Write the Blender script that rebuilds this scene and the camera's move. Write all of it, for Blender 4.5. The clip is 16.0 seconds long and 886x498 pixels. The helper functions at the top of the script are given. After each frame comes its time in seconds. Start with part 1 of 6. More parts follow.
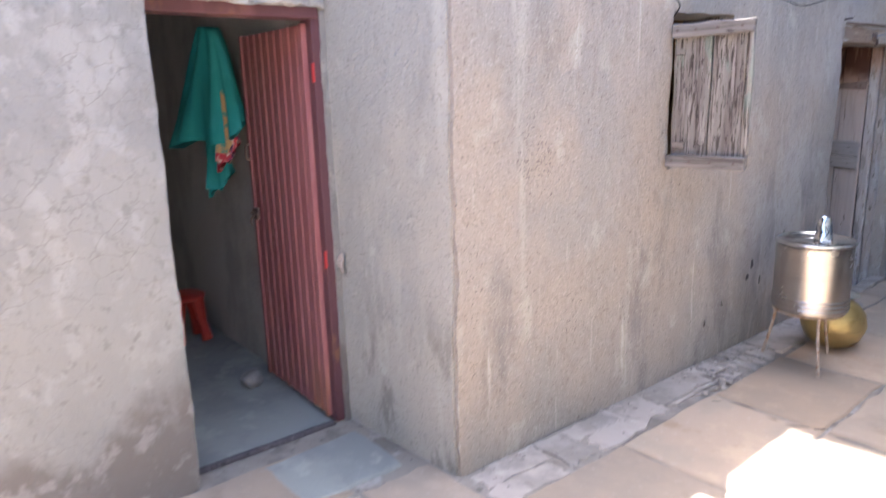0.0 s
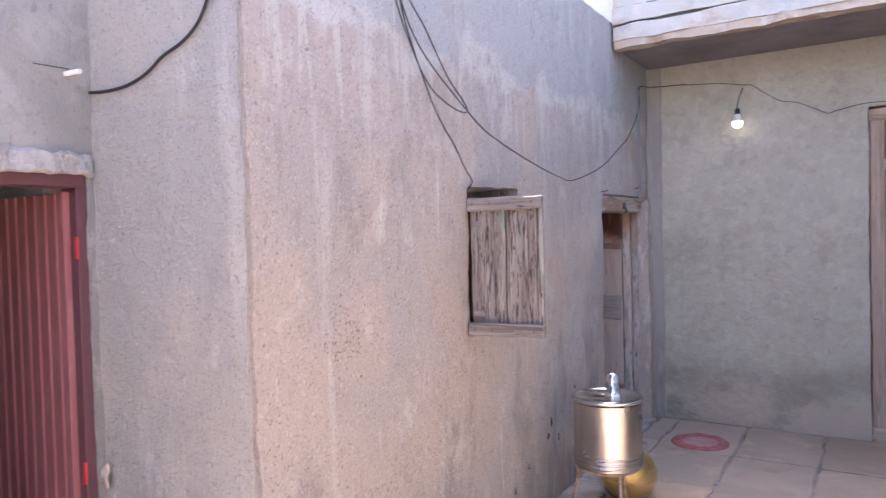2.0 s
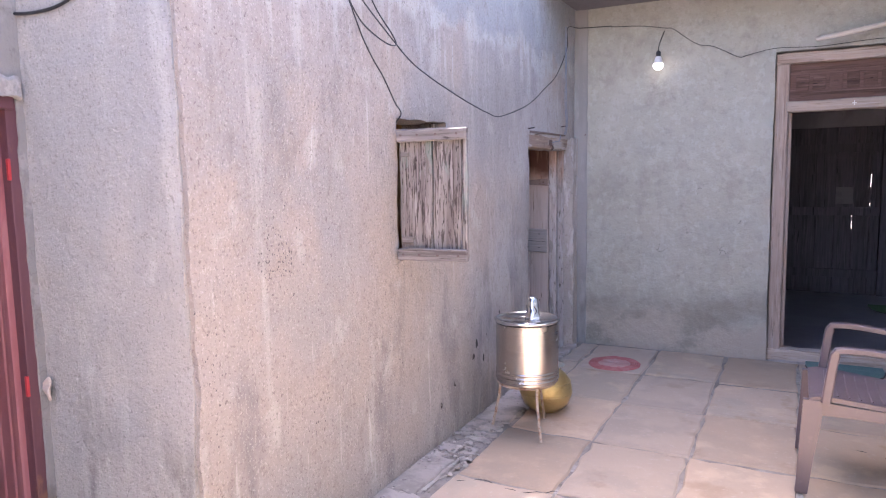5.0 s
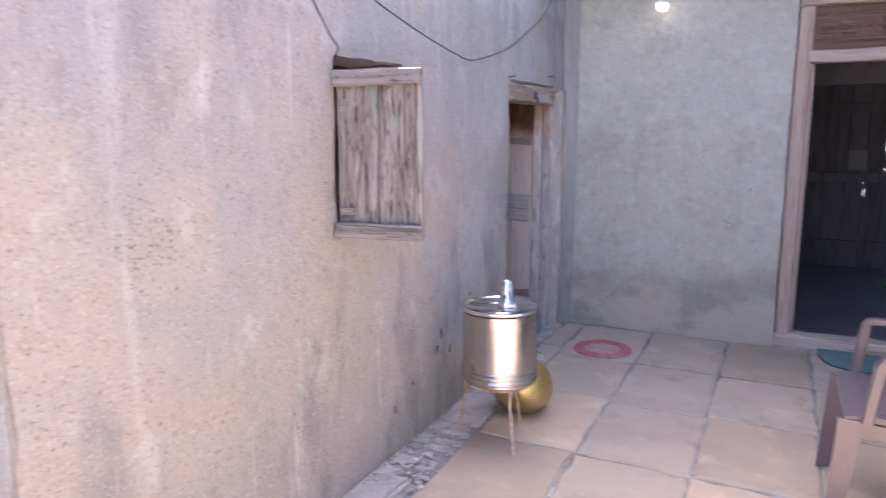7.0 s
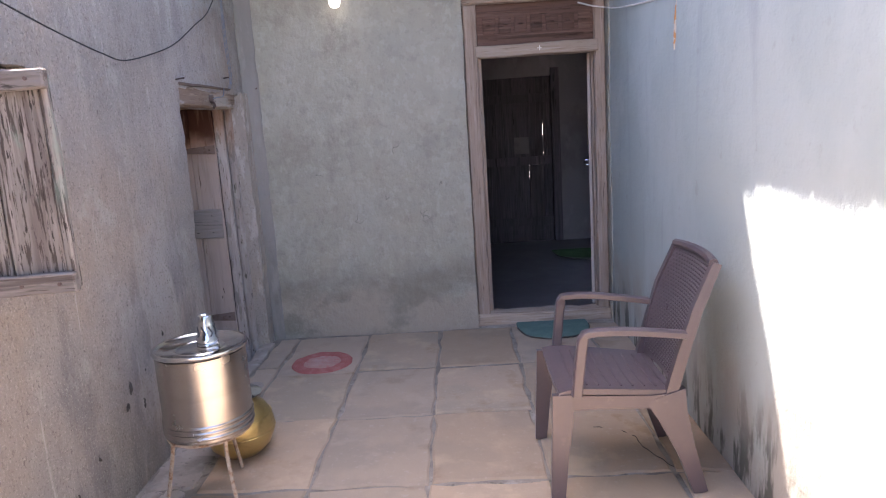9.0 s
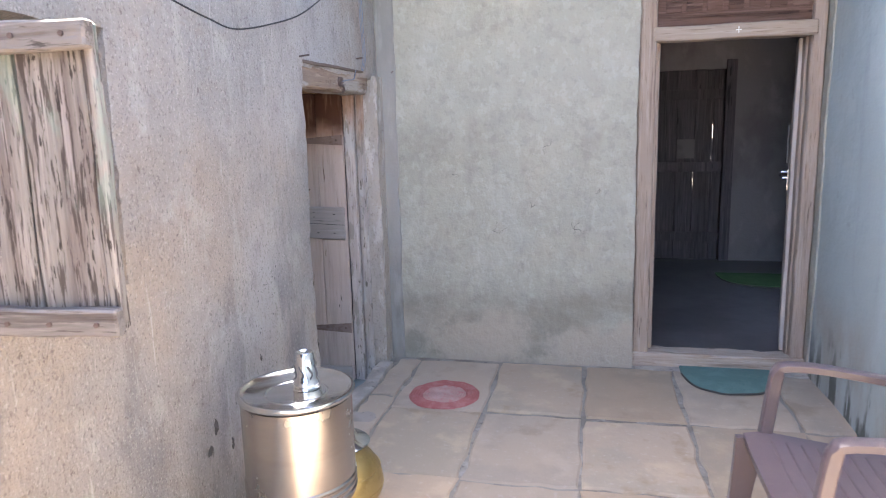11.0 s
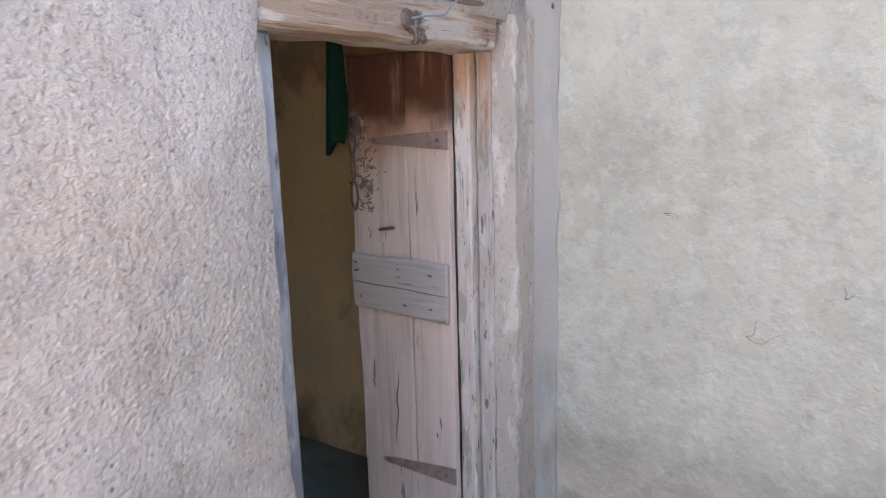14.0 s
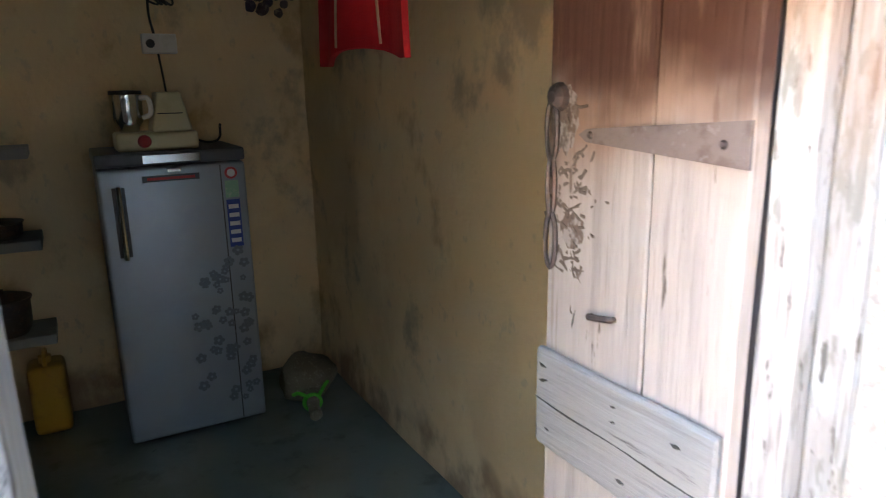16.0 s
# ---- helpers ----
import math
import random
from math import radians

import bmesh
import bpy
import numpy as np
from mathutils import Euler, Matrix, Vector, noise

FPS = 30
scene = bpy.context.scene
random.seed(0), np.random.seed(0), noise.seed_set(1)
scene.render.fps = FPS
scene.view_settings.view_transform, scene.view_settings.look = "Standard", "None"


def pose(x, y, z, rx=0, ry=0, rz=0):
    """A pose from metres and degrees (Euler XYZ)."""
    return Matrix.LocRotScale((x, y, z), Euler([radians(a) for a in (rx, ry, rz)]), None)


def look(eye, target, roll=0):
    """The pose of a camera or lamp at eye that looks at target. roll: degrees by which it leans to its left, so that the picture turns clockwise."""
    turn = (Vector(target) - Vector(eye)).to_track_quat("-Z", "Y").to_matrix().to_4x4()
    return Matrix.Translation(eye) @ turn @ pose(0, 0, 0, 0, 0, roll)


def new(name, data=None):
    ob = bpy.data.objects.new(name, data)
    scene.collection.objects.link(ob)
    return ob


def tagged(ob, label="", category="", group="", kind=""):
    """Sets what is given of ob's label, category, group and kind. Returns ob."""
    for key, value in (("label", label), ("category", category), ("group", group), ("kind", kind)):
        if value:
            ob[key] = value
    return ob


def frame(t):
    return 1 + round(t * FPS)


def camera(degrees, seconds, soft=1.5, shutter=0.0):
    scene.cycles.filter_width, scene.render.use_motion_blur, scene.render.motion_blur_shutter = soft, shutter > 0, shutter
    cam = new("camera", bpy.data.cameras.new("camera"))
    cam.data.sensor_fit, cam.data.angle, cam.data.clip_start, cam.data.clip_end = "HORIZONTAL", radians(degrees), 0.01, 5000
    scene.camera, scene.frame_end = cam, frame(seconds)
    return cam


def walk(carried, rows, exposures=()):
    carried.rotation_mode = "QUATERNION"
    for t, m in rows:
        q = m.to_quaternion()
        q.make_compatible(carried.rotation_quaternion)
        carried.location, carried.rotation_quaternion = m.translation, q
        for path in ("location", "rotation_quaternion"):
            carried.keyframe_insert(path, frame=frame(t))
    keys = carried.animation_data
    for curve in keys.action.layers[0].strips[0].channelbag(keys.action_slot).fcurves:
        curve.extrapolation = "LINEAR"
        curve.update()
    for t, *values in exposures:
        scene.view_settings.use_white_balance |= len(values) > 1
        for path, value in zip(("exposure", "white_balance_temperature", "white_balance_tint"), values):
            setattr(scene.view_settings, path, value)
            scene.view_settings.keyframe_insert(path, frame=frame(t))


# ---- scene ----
cam = camera(66.2, 16.0, soft=1.1, shutter=0.3)
U = 0.9  # metres to one unit of the plan: every mesh, place and eye below is scaled by it
PATH = [
    (0, (0.067, 0.031, 1.525), (-1.451, 1.254, 1.075), -1.6),
    (0.5, (-0.09, 0.252, 1.587), (-1.475, 1.68, 1.378), -0.2),
    (1, (-0.146, 0.245, 1.608), (-1.291, 1.881, 1.506), -0.6),
    (1.5, (-0.189, 0.153, 1.599), (-1.355, 1.775, 1.514), -0.3),
    (2, (-0.164, 0.135, 1.642), (-1.238, 1.821, 1.593), -1.5),
    (2.5, (-0.153, 0.097, 1.642), (-1.04, 1.89, 1.656), -1.5),
    (3, (-0.149, 0.027, 1.607), (-1.023, 1.826, 1.607), -2.3),
    (3.5, (-0.059, -0.042, 1.597), (-1.112, 1.657, 1.534), -0.9),
    (4, (0.031, -0.114, 1.603), (-1.069, 1.553, 1.506), -1.2),
    (4.5, (0.033, -0.096, 1.579), (-0.945, 1.641, 1.417), -1.3),
    (4.7, (0.016, -0.07, 1.577), (-0.905, 1.694, 1.38), -1.1),
    (6.8, (-0.2, 0.639, 1.576), (-1.147, 2.375, 1.277), 0.3),
    (7, (-0.212, 0.715, 1.564), (-1.094, 2.477, 1.223), -0.2),
    (7.5, (-0.225, 0.996, 1.591), (-0.517, 2.941, 1.227), 1.3),
    (8, (-0.228, 1.036, 1.567), (-0.287, 3.013, 1.274), -1.6),
    (8.2, (-0.205, 1.005, 1.578), (-0.247, 2.976, 1.24), -3.2),
    (10.3, (-0.428, 1.371, 1.567), (-0.553, 3.332, 1.195), -2.9),
    (10.5, (-0.402, 1.508, 1.582), (-0.639, 3.464, 1.235), -2.4),
    (11, (-0.462, 1.778, 1.578), (-0.89, 3.697, 1.213), -1.5),
    (11.5, (-0.547, 2.153, 1.551), (-0.973, 4.082, 1.239), -2.7),
    (12, (-0.579, 2.533, 1.591), (-1.115, 4.43, 1.252), -3.8),
    (12.5, (-0.592, 2.873, 1.601), (-1.363, 4.665, 1.161), -2.8),
    (13, (-0.716, 3.246, 1.571), (-1.393, 5.077, 1.136), -2.7),
    (13.5, (-0.709, 3.617, 1.56), (-1.531, 5.402, 1.186), -3.3),
    (14, (-0.775, 3.948, 1.592), (-1.851, 5.584, 1.186), -1.6),
    (14.5, (-0.931, 4.267, 1.555), (-2.014, 5.917, 1.235), -0.9),
    (14.8, (-1.003, 4.452, 1.581), (-2.213, 6.005, 1.19), -2.0),
    (15, (-1.051, 4.575, 1.598), (-2.346, 6.064, 1.27), -2.7),
    (15.2, (-1.103, 4.697, 1.587), (-2.557, 5.993, 1.205), -2.2),
    (15.5, (-1.18, 4.881, 1.571), (-2.794, 5.971, 1.115), -1.3),
    (16, (-1.411, 5.074, 1.573), (-3.118, 6.004, 1.106), -1.2),
]
# seconds, stops, kelvin, tint
EXPOSURES = [(0, 3.12, 6400, 14), (0.5, 3.22, 6750, 15.5), (1.0, 2.99, 6600, 23), (2.5, 2.99, 6650, 25), (4.7, 3.24, 6450, 26), (7.0, 3.29, 6250, 23), (7.5, 3.67, 6900, 16.5), (8.0, 2.87, 6700, 20), (10.4, 2.92, 6700, 16), (11.0, 3.67, 6800, 12.5), (11.5, 3.97, 6900, 14.5), (12.0, 4.07, 6950, 14.5), (12.5, 3.99, 7000, 14.5), (13.5, 4.12, 7100, 13.5), (14.0, 4.02, 7200, 13.5), (14.6, 4.14, 7350, 13.5), (15.2, 4.56, 7100, 12), (15.5, 4.98, 7120, 10), (16.0, 5.53, 7150, 6)]
walk(cam, [(t, look(Vector(eye) * U, Vector(target) * U, roll)) for t, eye, target, roll in PATH], EXPOSURES)

# ---- world and sun ----
SUN = Vector((-0.222, 0.418, 1.0)).normalized()
world = bpy.data.worlds.new("sky")
scene.world = world
world.use_nodes = True
sky = world.node_tree.nodes.new("ShaderNodeTexSky")
sky.sky_type, sky.sun_disc = "NISHITA", False
sky.sun_elevation, sky.sun_rotation = math.asin(SUN.z), math.atan2(SUN.x, SUN.y)
sky.dust_density = 2.5
back = world.node_tree.nodes["Background"]
back.inputs["Strength"].default_value = 0.15
world.node_tree.links.new(sky.outputs["Color"], back.inputs["Color"])
sun = new("sun", bpy.data.lights.new("sun", "SUN"))
sun.data.energy, sun.data.angle, sun.data.color = 5.0, radians(0.55), (1.0, 0.95, 0.87)
sun.matrix_world = look(SUN * 30, (0, 0, 0))


# ---- materials ----
def surface(name, base, layers=(), rough=0.85, metal=0.0, bumps=(), spec=0.4, jitter=0.0, rough_var=0.0, craze=None, along=None):
    """Node material. layers: (colour, scale xyz, low, high, amount[, z from, z to]) laid on by noise; bumps: (scale xyz, height, detail)."""
    m = bpy.data.materials.new(name)
    m.use_nodes = True
    tree = m.node_tree
    n, link = tree.nodes, tree.links.new
    out = n["Principled BSDF"]
    out.inputs["Metallic"].default_value = metal
    out.inputs["Roughness"].default_value = rough
    out.inputs["Specular IOR Level"].default_value = spec
    coord = n.new("ShaderNodeTexCoord").outputs["Object"]
    info = n.new("ShaderNodeObjectInfo")
    shift = n.new("ShaderNodeVectorMath")
    shift.operation = "MULTIPLY_ADD"
    comb = n.new("ShaderNodeCombineXYZ")
    for axis in "XYZ":
        link(info.outputs["Random"], comb.inputs[axis])
    shift.inputs[1].default_value = (jitter * 17, jitter * 31, jitter * 23)
    link(comb.outputs[0], shift.inputs[0])
    link(coord, shift.inputs[2])
    where = shift.outputs[0]

    def noise_at(scale, detail=6, distort=0.0):
        mapping = n.new("ShaderNodeMapping")
        mapping.inputs["Scale"].default_value = scale if isinstance(scale, tuple) else (scale,) * 3
        mapping.inputs["Location"].default_value = (len(n) * 0.37, len(n) * 0.71, len(n) * 0.13)
        link(where, mapping.inputs["Vector"])
        tex = n.new("ShaderNodeTexNoise")
        tex.inputs["Scale"].default_value = 1.0
        tex.inputs["Detail"].default_value = detail
        tex.inputs["Roughness"].default_value = 0.6
        tex.inputs["Distortion"].default_value = distort
        link(mapping.outputs[0], tex.inputs["Vector"])
        return tex.outputs["Fac"]

    def ranged(value, low, high, top=1.0):
        node = n.new("ShaderNodeMapRange")
        node.interpolation_type = "SMOOTHSTEP"
        for key, v in (("From Min", low), ("From Max", high), ("To Min", 0.0), ("To Max", top)):
            node.inputs[key].default_value = v
        link(value, node.inputs["Value"])
        return node.outputs[0]

    colour = n.new("ShaderNodeRGB")
    colour.outputs[0].default_value = (*base, 1)
    colour = colour.outputs[0]
    if along:
        # pale tone rising along y, old wash and painted-in light: colour, from, to, amount
        tint, y0, y1, amount = along
        split = n.new("ShaderNodeSeparateXYZ")
        link(coord, split.inputs[0])
        wobble = n.new("ShaderNodeMath")
        wobble.operation = "MULTIPLY_ADD"
        wobble.inputs[1].default_value = 2.4
        link(noise_at((1.8, 1.8, 1.4), 6), wobble.inputs[0])
        link(split.outputs["Y"], wobble.inputs[2])
        mix = n.new("ShaderNodeMix")
        mix.data_type = "RGBA"
        link(ranged(wobble.outputs[0], y0 * U + 1.2, y1 * U + 1.2, amount), mix.inputs["Factor"])
        link(colour, mix.inputs["A"])
        mix.inputs["B"].default_value = (*tint, 1)
        colour = mix.outputs["Result"]
    for tint, scale, low, high, amount, *span in layers:
        fac = ranged(noise_at(scale), 0.5 + (low - 0.5) * 0.72, 0.5 + (high - 0.5) * 0.72, amount)
        if span:
            split = n.new("ShaderNodeSeparateXYZ")
            link(coord, split.inputs[0])
            wobble = n.new("ShaderNodeMath")
            wobble.operation = "MULTIPLY_ADD"
            wobble.inputs[1].default_value = 0.5
            link(noise_at(2.2, 4), wobble.inputs[0])
            link(split.outputs["Z"], wobble.inputs[2])
            band = ranged(wobble.outputs[0], span[0] * U + 0.25, span[1] * U + 0.25)
            both = n.new("ShaderNodeMath")
            both.operation = "MULTIPLY"
            link(fac, both.inputs[0])
            link(band, both.inputs[1])
            fac = both.outputs[0]
        mix = n.new("ShaderNodeMix")
        mix.data_type = "RGBA"
        link(fac, mix.inputs["Factor"])
        link(colour, mix.inputs["A"])
        mix.inputs["B"].default_value = (*tint, 1)
        colour = mix.outputs["Result"]
    if craze:
        # net of fine cracks: cell size, colour, amount
        size, tint, amount = craze
        bent = n.new("ShaderNodeVectorMath")
        bent.operation = "MULTIPLY_ADD"
        wob = n.new("ShaderNodeTexNoise")
        wob.inputs["Scale"].default_value, wob.inputs["Detail"].default_value = size * 1.5, 5
        link(where, wob.inputs["Vector"])
        link(wob.outputs["Color"], bent.inputs[0])
        bent.inputs[1].default_value = (0.9 / size,) * 3
        link(where, bent.inputs[2])
        cells = n.new("ShaderNodeTexVoronoi")
        cells.feature = "DISTANCE_TO_EDGE"
        cells.inputs["Scale"].default_value = size
        link(bent.outputs[0], cells.inputs["Vector"])
        line = ranged(cells.outputs["Distance"], 0.035, 0.005)
        patch = ranged(noise_at(1.3, 3), 0.45, 0.60, amount)
        both = n.new("ShaderNodeMath")
        both.operation = "MULTIPLY"
        link(line, both.inputs[0])
        link(patch, both.inputs[1])
        mix = n.new("ShaderNodeMix")
        mix.data_type = "RGBA"
        link(both.outputs[0], mix.inputs["Factor"])
        link(colour, mix.inputs["A"])
        mix.inputs["B"].default_value = (*tint, 1)
        colour = mix.outputs["Result"]
    if jitter:
        hue = n.new("ShaderNodeHueSaturation")
        link(ranged(info.outputs["Random"], 0, 1, 0.5), hue.inputs["Value"])
        lift = n.new("ShaderNodeMath")
        lift.operation = "ADD"
        lift.inputs[1].default_value = 0.89
        link(ranged(info.outputs["Random"], 0, 1, 0.22), lift.inputs[0])
        link(lift.outputs[0], hue.inputs["Value"])
        link(colour, hue.inputs["Color"])
        colour = hue.outputs[0]
    link(colour, out.inputs["Base Color"])
    if rough_var:
        var = n.new("ShaderNodeMapRange")
        var.inputs["To Min"].default_value, var.inputs["To Max"].default_value = rough - rough_var, rough + rough_var
        link(noise_at(9.0), var.inputs["Value"])
        link(var.outputs[0], out.inputs["Roughness"])
    normal = None
    for scale, height, detail in bumps:
        bump = n.new("ShaderNodeBump")
        bump.inputs["Distance"].default_value = height
        bump.inputs["Strength"].default_value = 1.0
        link(noise_at(scale, detail), bump.inputs["Height"])
        if normal:
            link(normal, bump.inputs["Normal"])
        normal = bump.outputs[0]
    if normal:
        link(normal, out.inputs["Normal"])
    return m


def glow(name, colour, strength):
    m = bpy.data.materials.new(name)
    m.use_nodes = True
    out = m.node_tree.nodes["Principled BSDF"]
    out.inputs["Base Color"].default_value = (*colour, 1)
    out.inputs["Emission Color"].default_value = (*colour, 1)
    out.inputs["Emission Strength"].default_value = strength
    return m


ROUGH = (((9, 9, 7), 0.016, 5), ((38, 38, 34), 0.0075, 5), ((120, 120, 110), 0.007, 3))
SOFT = (((8, 8, 6), 0.016, 5), ((40, 40, 34), 0.006, 4))
SMOOTH = (((5, 5, 5), 0.010, 5), ((40, 40, 40), 0.0025, 5))
M = {}
# along: wall paler near the kitchen door, whitewash residue plus brightness put into colour
M["stucco"] = surface("tan_stucco", (0.333, 0.292, 0.263), [
    ((0.288, 0.270, 0.255), (1.3, 1.3, 0.9), 0.42, 0.62, 0.75),
    ((0.360, 0.301, 0.255), (2.0, 2.0, 1.4), 0.50, 0.68, 0.7),
    ((0.426, 0.401, 0.367), (9, 9, 0.8), 0.60, 0.76, 0.5),
    ((0.435, 0.414, 0.383), (4.5, 4.5, 3.4), 0.60, 0.72, 0.5),
    ((0.222, 0.205, 0.191), (6, 6, 1.6), 0.60, 0.78, 0.6),
    ((0.191, 0.183, 0.187), (3.2, 3.2, 1.3), 0.54, 0.72, 0.7, 1.15, 0.75),
    ((0.426, 0.409, 0.383), (17, 17, 1.2), 0.53, 0.66, 0.65, 2.0, 2.3),
    ((0.422, 0.414, 0.392), (5.0, 5.0, 4.0), 0.36, 0.52, 0.8, 2.36, 2.42),
    ((0.293, 0.301, 0.305), (1.6, 1.6, 0.8), 0.30, 0.46, 0.85, 2.46, 2.54),
    ((0.382, 0.383, 0.374), (5, 5, 1.4), 0.54, 0.70, 0.6, 2.5, 2.6),
    ((0.550, 0.523, 0.484), (26, 26, 1.5), 0.66, 0.79, 0.45),
    ((0.231, 0.196, 0.176), (17, 17, 12), 0.52, 0.76, 0.35),
    ((0.124, 0.105, 0.096), (52, 52, 36), 0.69, 0.77, 0.65),
    ((0.169, 0.144, 0.129), (95, 95, 80), 0.58, 0.69, 0.5),
    ((0.488, 0.453, 0.416), (120, 120, 95), 0.58, 0.69, 0.45)], 0.95, bumps=ROUGH, spec=0.15, along=((0.43, 0.405, 0.385), 3.3, 4.9, 0.75))
M["stucco_grey"] = surface("grey_stucco", (0.360, 0.342, 0.318), [
    ((0.304, 0.302, 0.295), (1.5, 1.5, 1.0), 0.42, 0.62, 0.8),
    ((0.424, 0.414, 0.388), (7, 7, 0.7), 0.56, 0.74, 0.6),
    ((0.240, 0.231, 0.217), (4, 4, 1.8), 0.62, 0.80, 0.5),
    ((0.464, 0.454, 0.435), (12, 12, 6), 0.64, 0.78, 0.4),
    ((0.264, 0.255, 0.237), (17, 17, 12), 0.54, 0.76, 0.25),
    ((0.176, 0.159, 0.147), (70, 70, 50), 0.66, 0.76, 0.5),
    ((0.17, 0.163, 0.155), (7, 7, 2.4), 0.52, 0.66, 0.75, 0.85, 0.35),
    ((0.16, 0.148, 0.138), (110, 110, 90), 0.60, 0.70, 0.5),
    ((0.50, 0.48, 0.45), (125, 125, 100), 0.62, 0.72, 0.4)], 0.95, bumps=(((8, 8, 6), 0.014, 5), ((38, 38, 34), 0.008, 5), ((120, 120, 110), 0.004, 3)), spec=0.15)
M["post_plaster"] = surface("pale_crusted_plaster", (0.44, 0.395, 0.35), [
    ((0.35, 0.32, 0.29), (3, 3, 1.4), 0.46, 0.66, 0.7),
    ((0.56, 0.53, 0.50), (16, 16, 5), 0.54, 0.70, 0.7),
    ((0.22, 0.20, 0.185), (12, 12, 2.5), 0.62, 0.76, 0.5, 0.7, 0.2),
    ((0.24, 0.205, 0.18), (70, 70, 50), 0.58, 0.72, 0.6)], 0.95, bumps=(((9, 9, 6), 0.018, 5), ((46, 46, 36), 0.010, 5)), spec=0.12)
M["blue_stone"] = surface("smooth_blue_green_stone", (0.185, 0.22, 0.222), [
    ((0.15, 0.19, 0.195), (3, 3, 3), 0.42, 0.64, 0.8),
    ((0.24, 0.28, 0.28), (9, 9, 9), 0.58, 0.76, 0.25)], 0.5, bumps=(((8, 8, 8), 0.004, 5),), spec=0.4, rough_var=0.1)
M["hall_plaster"] = surface("dark_hall_plaster", (0.20, 0.185, 0.195), [
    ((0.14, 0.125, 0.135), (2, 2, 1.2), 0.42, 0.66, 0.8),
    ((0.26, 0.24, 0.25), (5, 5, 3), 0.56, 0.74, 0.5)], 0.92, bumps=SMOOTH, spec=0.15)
M["cement_wall"] = surface("grey_cement_plaster", (0.381, 0.372, 0.317), [
    ((0.342, 0.336, 0.289), (1.6, 1.6, 1.3), 0.40, 0.64, 0.7),
    ((0.444, 0.439, 0.386), (3.4, 3.4, 2.6), 0.50, 0.72, 0.5),
    ((0.261, 0.244, 0.210), (16, 16, 13), 0.54, 0.76, 0.22),
    ((0.463, 0.463, 0.414), (14, 14, 12), 0.56, 0.63, 0.32),
    ((0.279, 0.272, 0.238), (20, 20, 17), 0.58, 0.65, 0.30),
    ((0.241, 0.215, 0.181), (3.4, 3.4, 2.8), 0.56, 0.74, 0.35),
    ((0.501, 0.506, 0.456), (26, 26, 20), 0.62, 0.76, 0.16),
    ((0.202, 0.181, 0.154), (1.6, 1.6, 3), 0.24, 0.62, 0.6, 0.60, 0.42),
    ((0.414, 0.363, 0.307), (3, 3, 3), 0.30, 0.50, 0.85, 0.36, 0.24)], 0.9, bumps=(((5, 5, 5), 0.014, 5), ((16, 16, 14), 0.012, 6), ((60, 60, 55), 0.003, 4)), spec=0.2, craze=(19.0, (0.482, 0.477, 0.428), 0.24))
M["crazed"] = surface("crazed_grey_cement", (0.264, 0.255, 0.246), [
    ((0.217, 0.212, 0.208), (1.4, 1.4, 1.1), 0.42, 0.64, 0.8),
    ((0.340, 0.327, 0.315), (3.4, 3.4, 2.6), 0.52, 0.72, 0.6),
    ((0.145, 0.123, 0.111), (2.0, 2.0, 1.6), 0.44, 0.56, 0.75, 0.50, 0.34),
    ((0.340, 0.327, 0.315), (11, 11, 9), 0.55, 0.68, 0.5),
    ((0.162, 0.153, 0.145), (24, 24, 18), 0.62, 0.72, 0.45),
    ((0.187, 0.178, 0.170), (40, 40, 30), 0.66, 0.76, 0.5)], 0.92, bumps=(((5, 5, 5), 0.012, 5), ((45, 45, 40), 0.005, 5), ((120, 120, 120), 0.002, 3)), spec=0.15, craze=(13.0, (0.17, 0.16, 0.152), 0.5))
M["blue_wall"] = surface("pale_blue_limewash", (0.402, 0.454, 0.448), [
    ((0.459, 0.510, 0.505), (1.6, 1.6, 1.0), 0.42, 0.64, 0.7),
    ((0.346, 0.372, 0.396), (6, 6, 0.7), 0.58, 0.76, 0.5),
    ((0.311, 0.311, 0.304), (12, 12, 9), 0.66, 0.78, 0.35),
    ((0.363, 0.329, 0.287), (2.2, 2.2, 1.2), 0.30, 0.55, 0.7, 0.75, 0.35),
    ((0.095, 0.100, 0.087), (9, 9, 2.2), 0.47, 0.60, 0.9, 0.48, 0.10)], 0.88, bumps=SMOOTH, spec=0.25)
M["strip_plaster"] = surface("grey_plaster_with_recess_shade", (0.30, 0.29, 0.275), [
    ((0.24, 0.235, 0.225), (5, 5, 1.2), 0.42, 0.64, 0.7), ((0.37, 0.36, 0.34), (12, 12, 3), 0.54, 0.72, 0.5),
    ((0.15, 0.14, 0.13), (6, 6, 2), 0.46, 0.66, 0.7, 0.55, 0.15)], 0.92, bumps=SMOOTH, spec=0.15)
M["dark_plaster"] = surface("dim_grey_plaster", (0.44, 0.42, 0.405), [
    ((0.30, 0.29, 0.28), (2, 2, 1.2), 0.42, 0.66, 0.8),
    ((0.44, 0.42, 0.40), (5, 5, 3), 0.56, 0.74, 0.5)], 0.92, bumps=SMOOTH, spec=0.15)
